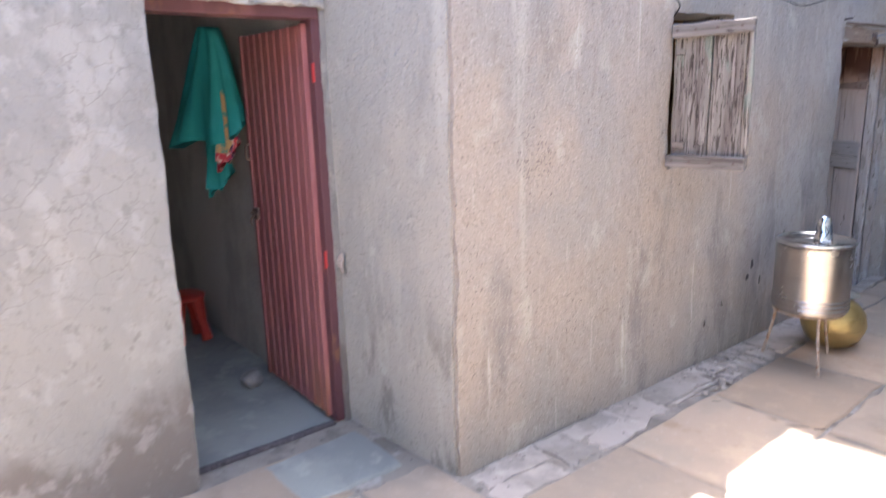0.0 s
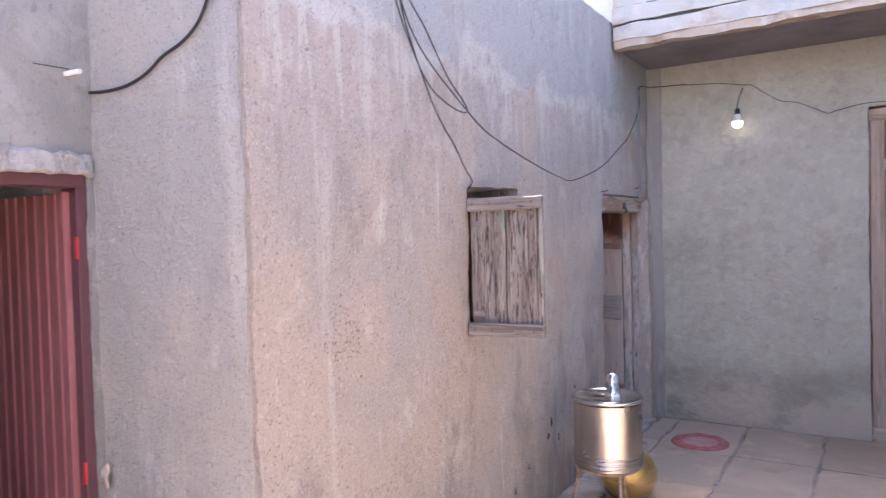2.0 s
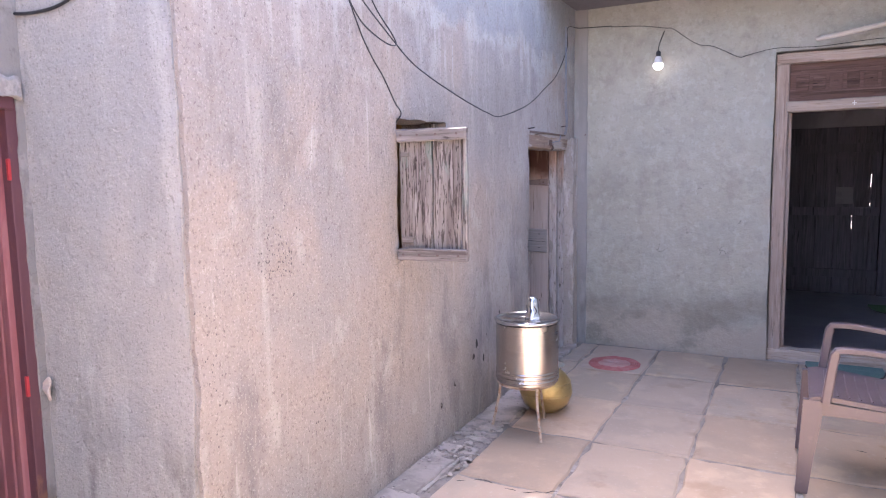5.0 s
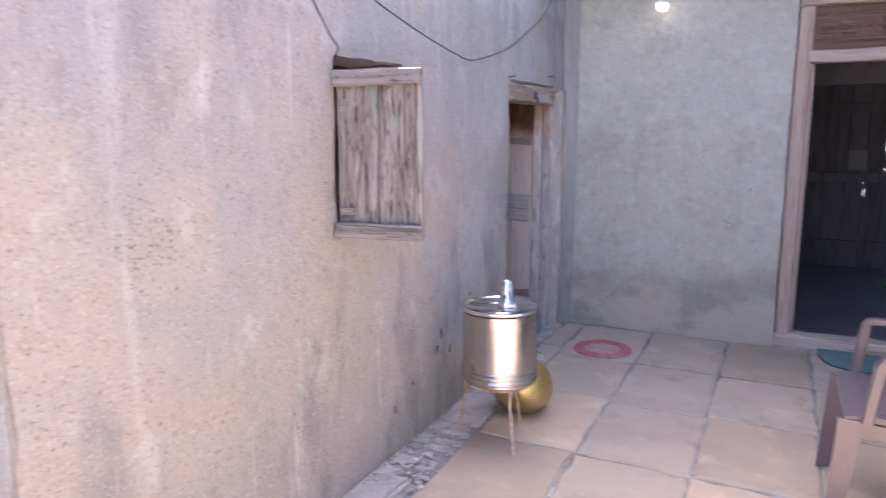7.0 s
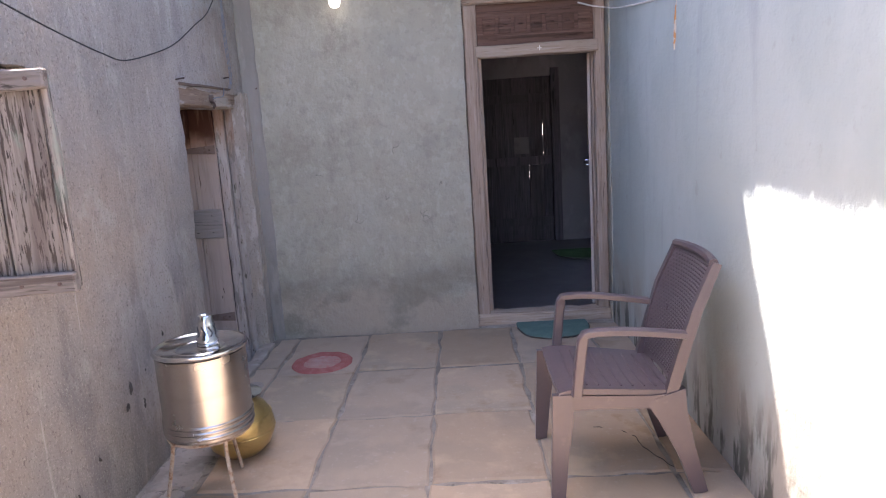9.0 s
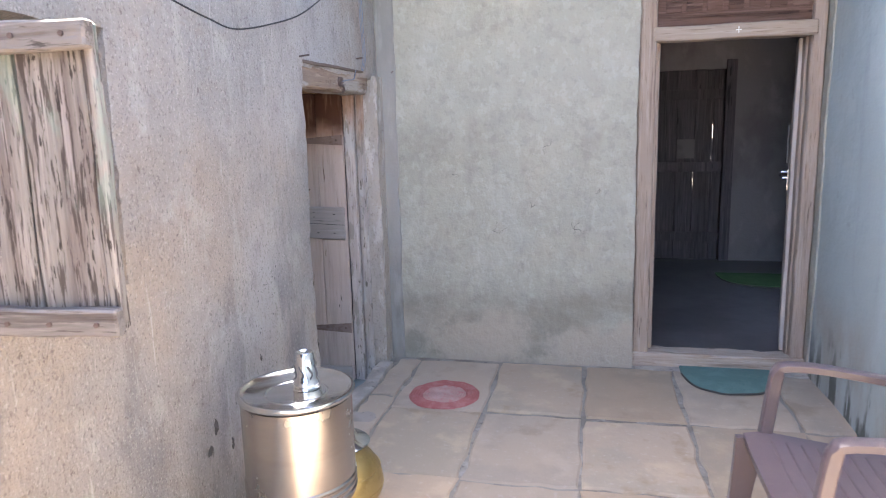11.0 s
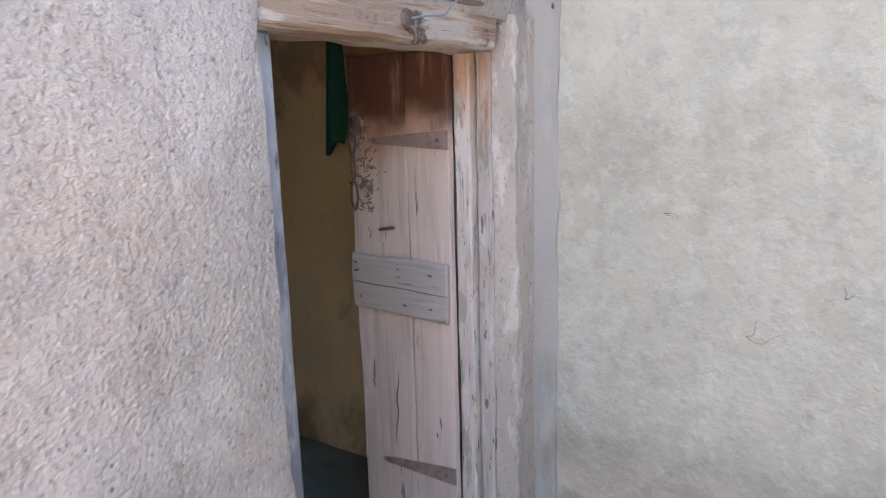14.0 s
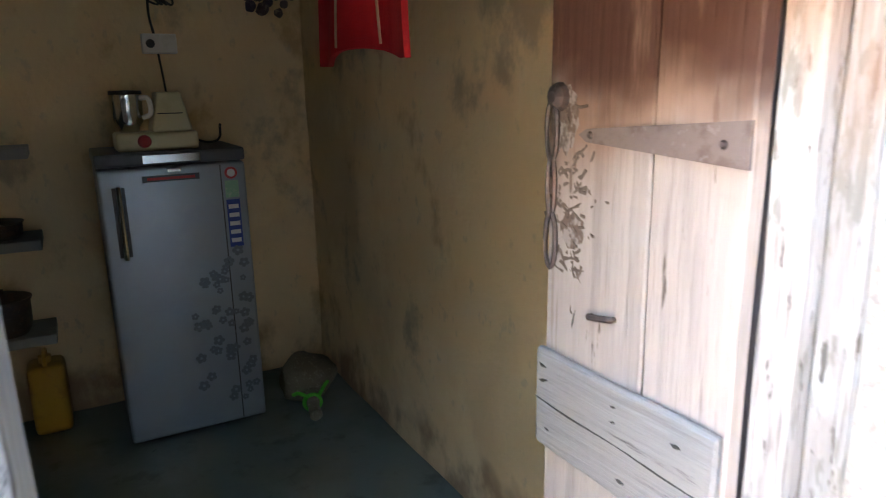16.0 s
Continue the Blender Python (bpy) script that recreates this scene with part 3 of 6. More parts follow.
M["stained_lip"] = surface("rust_stained_concrete_lip", (0.40, 0.33, 0.26), [((0.26, 0.19, 0.14), (4, 4, 4), 0.46, 0.66, 0.8), ((0.48, 0.44, 0.39), (10, 10, 8), 0.54, 0.72, 0.6)], 0.95, bumps=SOFT, spec=0.15)


# ---- mesh tools ----
def part(name, bm, material, parent=None, label="", smooth=False, edge=None):
    """Links a bmesh as one mesh object under a thing, a part or nothing."""
    bmesh.ops.recalc_face_normals(bm, faces=bm.faces)
    bmesh.ops.scale(bm, vec=(U, U, U), verts=bm.verts)
    me = bpy.data.meshes.new(name)
    bm.to_mesh(me)
    bm.free()
    me.materials.append(M[material])
    if smooth:
        me.shade_smooth()
        me.set_sharp_from_angle(angle=radians(edge or 40))
    ob = new(name, me)
    ob.parent = parent
    return tagged(ob, label)


def thing(name, x, y, z, label, category, group="", turn=0.0, kind=""):
    ob = new(name)
    ob.empty_display_size = 0.1
    ob.matrix_basis = pose(x * U, y * U, z * U, 0, 0, turn)
    return tagged(ob, label, category, group, kind)


def box(bm, x0, x1, y0, y1, z0, z1, bevel=0.0, seg=2):
    made = bmesh.ops.create_cube(bm, size=1.0, matrix=Matrix.LocRotScale(((x0 + x1) / 2, (y0 + y1) / 2, (z0 + z1) / 2), None, (x1 - x0, y1 - y0, z1 - z0)))
    if bevel:
        edges = list({e for v in made["verts"] for e in v.link_edges})
        bmesh.ops.bevel(bm, geom=edges, offset=bevel, segments=seg, affect="EDGES", profile=0.6)
    return bm


def boxed(x0, x1, y0, y1, z0, z1, bevel=0.0, seg=2):
    return box(bmesh.new(), x0, x1, y0, y1, z0, z1, bevel, seg)


def warp(bm, amount, scale, seed=0.0):
    """Shifts every vertex a little by smooth noise, so that no edge stays ruler-straight."""
    for v in bm.verts:
        v.co += amount * Vector(noise.noise_vector(v.co * scale + Vector((seed, seed * 1.7, seed * 0.6))))
    return bm


def cuts(bm, axis, count):
    """Loop cuts across an axis."""
    low, high = min(v.co[axis] for v in bm.verts), max(v.co[axis] for v in bm.verts)
    normal = Vector([1.0 if i == axis else 0.0 for i in range(3)])
    for i in range(1, count):
        bmesh.ops.bisect_plane(bm, geom=bm.verts[:] + bm.edges[:] + bm.faces[:], plane_co=normal * (low + (high - low) * i / count), plane_no=normal)
    return bm


def plank(x0, x1, y0, y1, z0, z1, axis, seed=0, bevel=0.006, amount=0.006, count=12):
    return warp(cuts(boxed(x0, x1, y0, y1, z0, z1, bevel, 1), axis, count), amount, 6.0, seed)


def lathe(profile, seg=40, bm=None, at=(0, 0, 0)):
    """Turns (radius, height) pairs round the z axis."""
    bm = bm or bmesh.new()
    rings = [[bm.verts.new((at[0] + r * math.cos(2 * math.pi * i / seg), at[1] + r * math.sin(2 * math.pi * i / seg), at[2] + z)) for i in range(seg)] for r, z in profile]
    for a, b in zip(rings, rings[1:]):
        for i in range(seg):
            bm.faces.new((a[i], a[(i + 1) % seg], b[(i + 1) % seg], b[i]))
    bm.faces.new(rings[0][::-1])
    bm.faces.new(rings[-1])
    return bm


def curve_points(points, steps=8):
    """A smooth line through the points."""
    p = [Vector(q) for q in points]
    p = [2 * p[0] - p[1], *p, 2 * p[-1] - p[-2]]
    line = []
    for a, b, c, d in zip(p, p[1:], p[2:], p[3:]):
        for i in range(steps):
            t = i / steps
            line.append(0.5 * (2 * b + (c - a) * t + (2 * a - 5 * b + 4 * c - d) * t * t + (3 * b - a - 3 * c + d) * t ** 3))
    return [*line, p[-2]]


def tube(points, radius, seg=8, steps=8, bm=None, flat=1.0):
    """A round bar along a smooth line; radius may be a list, one for each given point."""
    bm = bm or bmesh.new()
    line = curve_points(points, steps) if steps > 1 else [Vector(q) for q in points]
    radii = radius if isinstance(radius, (list, tuple)) else [radius] * len(points)
    rings, side = [], None
    for i, p in enumerate(line):
        way = (line[min(i + 1, len(line) - 1)] - line[max(i - 1, 0)]).normalized()
        if side is None:
            side = way.orthogonal().normalized()
        side = (side - way * side.dot(way)).normalized()
        up = way.cross(side)
        f = i / (len(line) - 1) * (len(radii) - 1)
        k = min(int(f), len(radii) - 2)
        r = radii[k] + (radii[k + 1] - radii[k]) * (f - k)
        rings.append([bm.verts.new(p + r * (math.cos(2 * math.pi * j / seg) * side + flat * math.sin(2 * math.pi * j / seg) * up)) for j in range(seg)])
    for a, b in zip(rings, rings[1:]):
        for j in range(seg):
            bm.faces.new((a[j], a[(j + 1) % seg], b[(j + 1) % seg], b[j]))
    bm.faces.new(rings[0][::-1])
    bm.faces.new(rings[-1])
    return bm


def bar(bm, points, width, height):
    """A bar of rectangular section along points in a plane of constant y: width along y, height across."""
    rings = []
    pts = [Vector(p) for p in points]
    for i, p in enumerate(pts):
        way = (pts[min(i + 1, len(pts) - 1)] - pts[max(i - 1, 0)]).normalized()
        up = Vector((-way.z, 0, way.x))
        h = height[i] if isinstance(height, (list, tuple)) else height
        rings.append([bm.verts.new(p + a * Vector((0, width / 2, 0)) + b * up * h / 2) for a, b in ((-1, -1), (1, -1), (1, 1), (-1, 1))])
    for a, b in zip(rings, rings[1:]):
        for j in range(4):
            bm.faces.new((a[j], a[(j + 1) % 4], b[(j + 1) % 4], b[j]))
    bm.faces.new(rings[0][::-1])
    bm.faces.new(rings[-1])
    return bm


def wall(name, material, start, end, thick, z0, z1, holes=(), res=0.07, amp=0.012, wear=0.012, label=""):
    """A rough plastered wall from start to end (plan points); its face is on the left of that way, the thickness on the right.
    holes: (from, to, low, high) along it. Edges of holes and ends are worn unevenly."""
    a, b = Vector((*start, 0)), Vector((*end, 0))
    length = (b - a).length
    along = (b - a) / length
    out = Vector((-along.y, along.x, 0))

    def stops(low, high, keep):
        keep = sorted({low, high, *[k for k in keep if low < k < high]})
        line = []
        for p, q in zip(keep, keep[1:]):
            n = max(1, round((q - p) / res))
            line += [p + (q - p) * i / n for i in range(n)]
        return [*line, high]
    us = stops(0, length, [h for hole in holes for h in hole[:2]])
    zs = stops(z0, z1, [h for hole in holes for h in hole[2:]])
    nu, nz = len(us) - 1, len(zs) - 1

    def solid(i, j):
        if not (0 <= i < nu and 0 <= j < nz):
            return False
        u, z = (us[i] + us[i + 1]) / 2, (zs[j] + zs[j + 1]) / 2
        return not any(h[0] < u < h[1] and h[2] < z < h[3] for h in holes)
    verts, index, faces = [], {}, []

    def vert(i, j, back):
        key = (i, j, back)
        if key not in index:
            p = a + along * us[i] + Vector((0, 0, zs[j])) - out * (thick if back else 0)
            rim = not all(solid(i - di, j - dj) for di in (0, 1) for dj in (0, 1))
            n = Vector(noise.noise_vector(p * 1.7)) * amp + Vector(noise.noise_vector(p * 6.0)) * amp * 0.45
            if rim:
                n += Vector(noise.noise_vector(p * 19.0)) * wear
                if not back:
                    n -= out * wear * 0.5
            if j in (0, nz) or back:
                n.z = 0
            if back:
                n *= 0.3
            index[key] = len(verts)
            verts.append(p + n)
        return index[key]
    for i in range(nu):
        for j in range(nz):
            if not solid(i, j):
                continue
            faces.append([vert(i, j, 0), vert(i + 1, j, 0), vert(i + 1, j + 1, 0), vert(i, j + 1, 0)])
            faces.append([vert(i, j, 1), vert(i, j + 1, 1), vert(i + 1, j + 1, 1), vert(i + 1, j, 1)])
            for di, dj, p, q in ((-1, 0, (0, 0), (0, 1)), (1, 0, (1, 1), (1, 0)), (0, -1, (1, 0), (0, 0)), (0, 1, (0, 1), (1, 1))):
                if not solid(i + di, j + dj):
                    faces.append([vert(i + p[0], j + p[1], 0), vert(i + q[0], j + q[1], 0), vert(i + q[0], j + q[1], 1), vert(i + p[0], j + p[1], 1)])
    bm = bmesh.new()
    made = [bm.verts.new(v) for v in verts]
    for f in faces:
        bm.faces.new([made[k] for k in f])
    ob = part(name, bm, material, None, label, True, 50)
    return tagged(ob, category="wall", kind="structure")


def slabbed(name, material, x0, x1, y0, y1, z0, z1, label, category, kind="structure"):
    return tagged(part(name, boxed(x0, x1, y0, y1, z0, z1), material, None, label), category=category, kind=kind)


# ---- structure ----
slabbed("ground", "joint", -200, 200, -200, 200, -0.6, -0.31, "dusty earth ground around the house", "ground")
bed = boxed(-1.84, 1.1, -4.2, 6.3, -0.33, -0.009)
box(bed, -2.75, -1.84, -4.2, 1.65, -0.33, -0.009)
floor = tagged(part("floor", bed, "joint", None, "rough grey cement bed of the courtyard floor"), category="floor", kind="structure")
wall("wall_west", "stucco", (-1.83, 6.1), (-1.845, 1.637), 0.3, -0.33, 3.2, [(0.12, 1.177, -0.2, 1.86), (2.55, 3.10, 1.12, 1.87)], 0.045, 0.013, 0.008, "rough tan stucco wall with pale streaks and a grey upper band")
wall("wall_return", "stucco_grey", (-1.868, 1.622), (-2.72, 1.557), 0.28, -0.33, 3.2, [], 0.05, 0.012, 0.008, "rough grey stucco return wall beside the maroon door")
wall("wall_entry", "crazed", (-2.587, 1.585), (-2.26, -0.62), 0.25, -0.33, 3.2, [(0.05, 0.80, -0.2, 1.885)], 0.05, 0.010, 0.007, "cracked grey cement plaster wall around a doorway")
wall("wall_entry_south", "crazed", (-2.255, -0.60), (-2.255, -4.1), 0.25, -0.33, 3.2, [], 0.1, 0.010, 0.007, "grey cement plaster wall of the courtyard")
wall("wall_pillar", "post_plaster", (-2.06, 5.957), (-1.80, 5.957), -0.16, -0.2, 1.875, [], 0.05, 0.010, 0.010, "rough grey plastered pillar beside the plank door")
# stands slightly proud; its darker grey paints the shade of a recess
strip = warp(cuts(cuts(boxed(-1.83, -1.71, 6.088, 6.16, -0.2, 3.0, 0.004, 1), 2, 60), 0, 3), 0.008, 7, 3)
tagged(part("wall_strip", strip, "strip_plaster", None, "smooth grey plaster strip beside the door pillar, coloured darker as a shaded recess"), category="wall", kind="structure")
wall("wall_north", "cement_wall", (0.90, 6.1), (-2.0, 6.1), 0.2, -0.2, 3.0, [(0.068, 1.10, -0.2, 2.49)], 0.06, 0.010, 0.006, "stained grey-green cement plaster wall")
wall("wall_east", "blue_wall", (0.842, -4.1), (0.842, 6.5), 0.25, -0.33, 3.2, [], 0.1, 0.010, 0.006, "pale blue limewashed wall, mossy at its foot")
wall("wall_south", "stucco_grey", (-2.8, -4.0), (1.1, -4.0), 0.25, -0.33, 3.2, [], 0.12, 0.012, 0.01, "rough grey stucco wall closing the courtyard")


def roof_slab():
    ob = thing("roof_slab", 0, 0, 0, "weathered concrete porch roof slab with a stained edge", "roof slab", kind="structure")
    for name, y, z0, z1, material, wobble, size, seed in (
            ("lip", 5.19, 2.985, 3.045, "stained_lip", 0.016, 7.0, 3), ("slab", 5.18, 3.04, 3.15, "concrete", 0.016, 5.0, 5),
            ("groove", 5.205, 3.148, 3.172, "crack", 0.0, 5.0, 1), ("kerb", 5.185, 3.17, 3.285, "concrete", 0.012, 5.0, 8),
            ("capping", 5.20, 3.287, 3.40, "concrete", 0.008, 6.0, 9)):
        bm = boxed(-1.815, 1.12, y, 6.6 if name == "slab" else 5.4 if z0 > 3.1 else 5.29, z0, z1)
        for axis, n in ((0, 60), (2, 2)):
            cuts(bm, axis, n)
        part(name, warp(bm, wobble, size, seed) if wobble else bm, material, ob, smooth=True)
    # dark plaster colour stands in for the shade under the slab
    part("soffit", boxed(-1.815, 1.12, 5.285, 6.6, 2.998, 3.045), "hall_plaster", ob, "slab underside, shade put into its dark colour")
    for k in range(26):
        x = -1.79 + k * 0.113
        part("painted_dash", warp(boxed(x, x + 0.075, 5.19, 5.205, 3.282, 3.292, 0.002, 1), 0.004, 20, k), "slate_line", ob)


def upper_facade():
    gable = boxed(-4.2, 1.3, 5.24, 5.44, 3.2, 5.4)
    bmesh.ops.bisect_plane(gable, geom=gable.verts[:] + gable.edges[:] + gable.faces[:], plane_co=(-2.2, 0, 0), plane_no=(1, 0, 0))
    for v in gable.verts:
        if v.co.z > 5 and v.co.x > 0:
            v.co.z = 4.44
    ob = tagged(part("wall_upper", gable, "cream_panel", None, "cream painted upper storey wall with slate-grey diamond pattern"), category="wall", kind="structure")
    for k in range(16):
        x = -4.0 + k * 0.34
        bm = bmesh.new()
        for r in (0.15, 0.085):
            c = [(x - r, 3.62), (x, 3.62 + r), (x + r, 3.62), (x, 3.62 - r)]
            for (ax, az), (bx, bz) in zip(c, c[1:] + c[:1]):
                tube([(ax, 5.238, az), (bx, 5.238, bz)], 0.013, 4, 1, bm)
        part("diamond", bm, "slate_line", ob)
    for z in (3.44, 3.80):
        part("moulding", boxed(-4.2, 1.3, 5.226, 5.245, z - 0.012, z + 0.012), "concrete", ob)
    return ob


def eave():
    ob = thing("eave", 0, 0, 0, "clay tile eave over the pale blue wall", "eave", kind="structure")
    part("board", boxed(0.492, 1.2, -4.2, 4.9, 2.90, 2.94), "dark_wood", ob)
    random.seed(5)
    y = -4.2
    while y < 4.75:
        d = random.uniform(0.07, 0.22)
        x = 0.474 + random.uniform(-0.004, 0.006)
        part("fascia_piece", boxed(x, 0.4915, y, min(y + d, 4.9), 2.895, 2.945), "dark_wood", ob)
        y += d + random.uniform(0.010, 0.022)
    for k in range(56):
        y = -4.05 + k * 0.16
        d = random.uniform(0.022, 0.034)
        bm = bmesh.new()
        tube([(0.469 + d, y, 2.94), (1.2, y, 3.12)], 0.077, 10, 1, bm, 0.5)
        part("roof_tile", bm, "tile", ob)


crust = warp(cuts(boxed(0.02, 0.85, -0.01, 0.018, 1.878, 1.955, 0.008, 1), 0, 40), 0.020, 19, 2)
crust = tagged(part("lintel_crust", crust, "crust", None, "crumbling grey lime crust over the maroon door"), category="trim", kind="structure")
crust.matrix_basis = pose(-2.583 * U, 1.57 * U, 0, 0, 0, -81.5)
roof_slab()
upper_facade()
eave()

# kitchen shell
slabbed("floor_kitchen", "green_stone", -5.5, -2.06, 2.2, 6.4, -0.3, -0.115, "dark green polished stone kitchen floor", "floor")
wall("wall_kitchen_north", "ochre", (-2.0, 6.34), (-5.5, 6.34), 0.15, -0.3, 2.8, [], 0.1, 0.012, 0.006, "stained ochre limewashed kitchen wall")
wall("wall_kitchen_west", "ochre", (-5.38, 6.5), (-5.38, 2.0), 0.2, -0.3, 2.8, [], 0.12, 0.012, 0.006, "stained ochre limewashed kitchen wall")
wall("wall_kitchen_south", "ochre", (-5.5, 2.3), (-2.13, 2.3), 0.2, -0.2, 2.8, [], 0.12, 0.012, 0.006, "ochre limewashed kitchen wall")
slabbed("ceiling_kitchen", "cream_panel", -5.6, -2.12, 2.0, 6.5, 2.7, 2.98, "dim plaster kitchen ceiling", "ceiling")

# room behind the maroon door
slabbed("floor_store", "grey_stone", -5.6, -2.6, -1.6, 1.7, -0.19, -0.004, "worn grey cement floor of the store room", "floor")
wall("wall_store_north", "dark_plaster", (-2.72, 1.56), (-5.6, 1.60), 0.2, -0.2, 2.6, [], 0.12, 0.010, 0.006, "dim grey plaster store room wall")
wall("wall_store_west", "dark_plaster", (-5.5, 1.8), (-5.5, -1.8), 0.2, -0.2, 2.6, [], 0.15, 0.010, 0.006, "dim grey plaster store room wall")
wall("wall_store_south", "dark_plaster", (-5.6, -1.5), (-2.75, -1.5), 0.2, -0.2, 2.6, [], 0.15, 0.010, 0.006, "dim grey plaster store room wall")
slabbed("ceiling_store", "dark_plaster", -5.6, -2.74, -1.7, 1.72, 2.3, 2.6, "dim plaster store room ceiling", "ceiling")

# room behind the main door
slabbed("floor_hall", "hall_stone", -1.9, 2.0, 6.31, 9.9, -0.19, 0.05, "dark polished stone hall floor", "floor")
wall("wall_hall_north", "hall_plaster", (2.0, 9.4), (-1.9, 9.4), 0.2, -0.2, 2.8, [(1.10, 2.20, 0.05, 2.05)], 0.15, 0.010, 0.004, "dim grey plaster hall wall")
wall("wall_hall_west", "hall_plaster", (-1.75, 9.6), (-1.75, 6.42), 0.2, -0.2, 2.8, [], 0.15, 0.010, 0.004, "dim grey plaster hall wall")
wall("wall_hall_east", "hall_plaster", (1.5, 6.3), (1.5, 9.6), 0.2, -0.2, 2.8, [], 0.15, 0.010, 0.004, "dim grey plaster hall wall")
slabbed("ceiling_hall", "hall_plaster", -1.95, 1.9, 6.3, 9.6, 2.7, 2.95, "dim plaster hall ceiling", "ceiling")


def seat_at(ob, x, y, z, turn=0.0, tilt=0.0):
    """Places a part inside its thing."""
    ob.matrix_basis = pose(x * U, y * U, z * U, tilt, 0, turn)
    return ob


# ---- doors and window ----
def maroon_door():
    ob = thing("door_1", 0, 0, 0, "open maroon ribbed metal door in a dark steel frame", "door", kind="structure")
    part("door_post", boxed(-2.69, -2.590, 1.494, 1.540, 0.0, 1.885, 0.006), "maroon_frame", ob)
    part("door_post", boxed(-2.70, -2.63, 0.77, 0.82, 0.0, 1.88, 0.006), "maroon_frame", ob)
    part("head_rail", boxed(-2.69, -2.575, 0.79, 1.52, 1.838, 1.887, 0.006), "maroon_frame", ob)
    part("threshold", plank(-2.615, -2.585, 0.80, 1.49, -0.03, 0.010, 1, 4), "dark_wood", ob, "dark worn threshold strip")
    for z in (1.62, 0.80):
        bm = boxed(-2.600, -2.586, 1.486, 1.498, z - 0.04, z + 0.04, 0.004)
        part("hinge", bm, "red_primer", ob, "bright red primed hinge")
    # ribbed sheet: x runs from the hinge to the free edge
    bm = bmesh.new()
    line, width = [], 0.69
    n = 9
    for k in range(n):
        x = width * k / n
        p = width / n
        line += [(x, 0.0), (x + p * 0.70, 0.0), (x + p * 0.76, 0.0045), (x + p * 0.80, 0.006), (x + p * 0.84, 0.0045), (x + p * 0.90, 0.0)]
    line.append((width, 0.0))
    rows = [[bm.verts.new((x, y + d, z)) for x, y in line] for z, d in ((0.025, 0), (1.82, 0))]
    rear = [[bm.verts.new((x, y - 0.012, z)) for x, y in line] for z in (0.025, 1.82)]
    for i in range(len(line) - 1):
        bm.faces.new((rows[0][i], rows[0][i + 1], rows[1][i + 1], rows[1][i]))
        bm.faces.new((rear[0][i + 1], rear[0][i], rear[1][i], rear[1][i + 1]))
        for j in (0, 1):
            bm.faces.new((rows[j][i], rows[j][i + 1], rear[j][i + 1], rear[j][i]))
    for i in (0, len(line) - 1):
        bm.faces.new((rows[0][i], rows[1][i], rear[1][i], rear[0][i]))
    leaf = seat_at(part("leaf", bm, "red_paint", ob), -2.648, 1.482, 0, 178.2)
    part("edge_rail", boxed(-0.012, 0.016, -0.018, 0.012, 0.02, 1.825, 0.004), "red_paint", leaf)
    part("edge_rail", boxed(0.672, 0.70, -0.03, 0.010, 0.02, 1.825, 0.004), "red_paint", leaf)
    bm = tube([(0.60, 0.026, 0.93), (0.69, 0.026, 0.93)], 0.007, 8, 1)
    tube([(0.64, 0.026, 0.93), (0.64, 0.05, 0.90), (0.64, 0.045, 0.87)], 0.006, 8, 4, bm)
    box(bm, 0.615, 0.685, 0.010, 0.02, 0.90, 0.96)
    part("bolt", bm, "iron", leaf)
    part("handle", tube([(0.665, 0.012, 1.21), (0.665, 0.035, 1.22), (0.665, 0.035, 1.28), (0.665, 0.012, 1.29)], 0.005, 8, 4), "iron", leaf)


def shutter_window():
    ob = thing("window_1", 0, 0, 0, "weathered grey plank shutter standing open from a small window", "window", kind="structure")
    part("window_frame", plank(-1.99, -1.90, 3.0, 3.04, 1.12, 1.87, 2, 2), "shutter", ob)
    part("window_frame", plank(-1.99, -1.90, 3.51, 3.55, 1.12, 1.87, 2, 7), "shutter", ob)
    first = part("plank", plank(0.0, 0.178, -0.016, 0.016, 1.150, 1.80, 2, 1, amount=0.005), "shutter", ob)
    leaf = seat_at(first, -1.828, 3.012, 0, 5.0)
    for x0, x1, z0, z1, seed in ((0.184, 0.335, 1.155, 1.795, 5), (0.338, 0.366, 1.145, 1.80, 9)):
        seat_at(part("plank", plank(x0, x1, -0.016, 0.016, z0, z1, 2, seed, amount=0.005), "shutter", ob), -1.828, 3.012, 0, 5.0)
    for z0, z1, x1, seed in ((1.742, 1.802, 0.375, 3), (1.140, 1.203, 0.372, 6)):
        bm = warp(cuts(boxed(-0.002, x1, -0.052, -0.017, z0, z1, 0.005, 1), 0, 10), 0.007, 8, seed)
        seat_at(part("batten", bm, "batten_x", ob), -1.828, 3.012, 0, 5.0)
        for x in (0.03, 0.12, 0.22, 0.33):
            seat_at(part("nail", lathe([(0.006, 0), (0.006, 0.004)], 8), "iron", ob), -1.828 + x * 0.996 + 0.005, 3.012 + x * 0.087 - 0.0545, (z0 + z1) / 2, 5, 90)
    seat_at(part("patch_block", boxed(0.01, 0.075, -0.03, -0.017, 1.225, 1.26, 0.004), "batten_x", ob), -1.828, 3.012, 0, 5.0)
    seat_at(part("patch_block", boxed(0.015, 0.06, -0.03, -0.017, 1.665, 1.69, 0.004), "batten_x", ob), -1.828, 3.012, 0, 5.0)


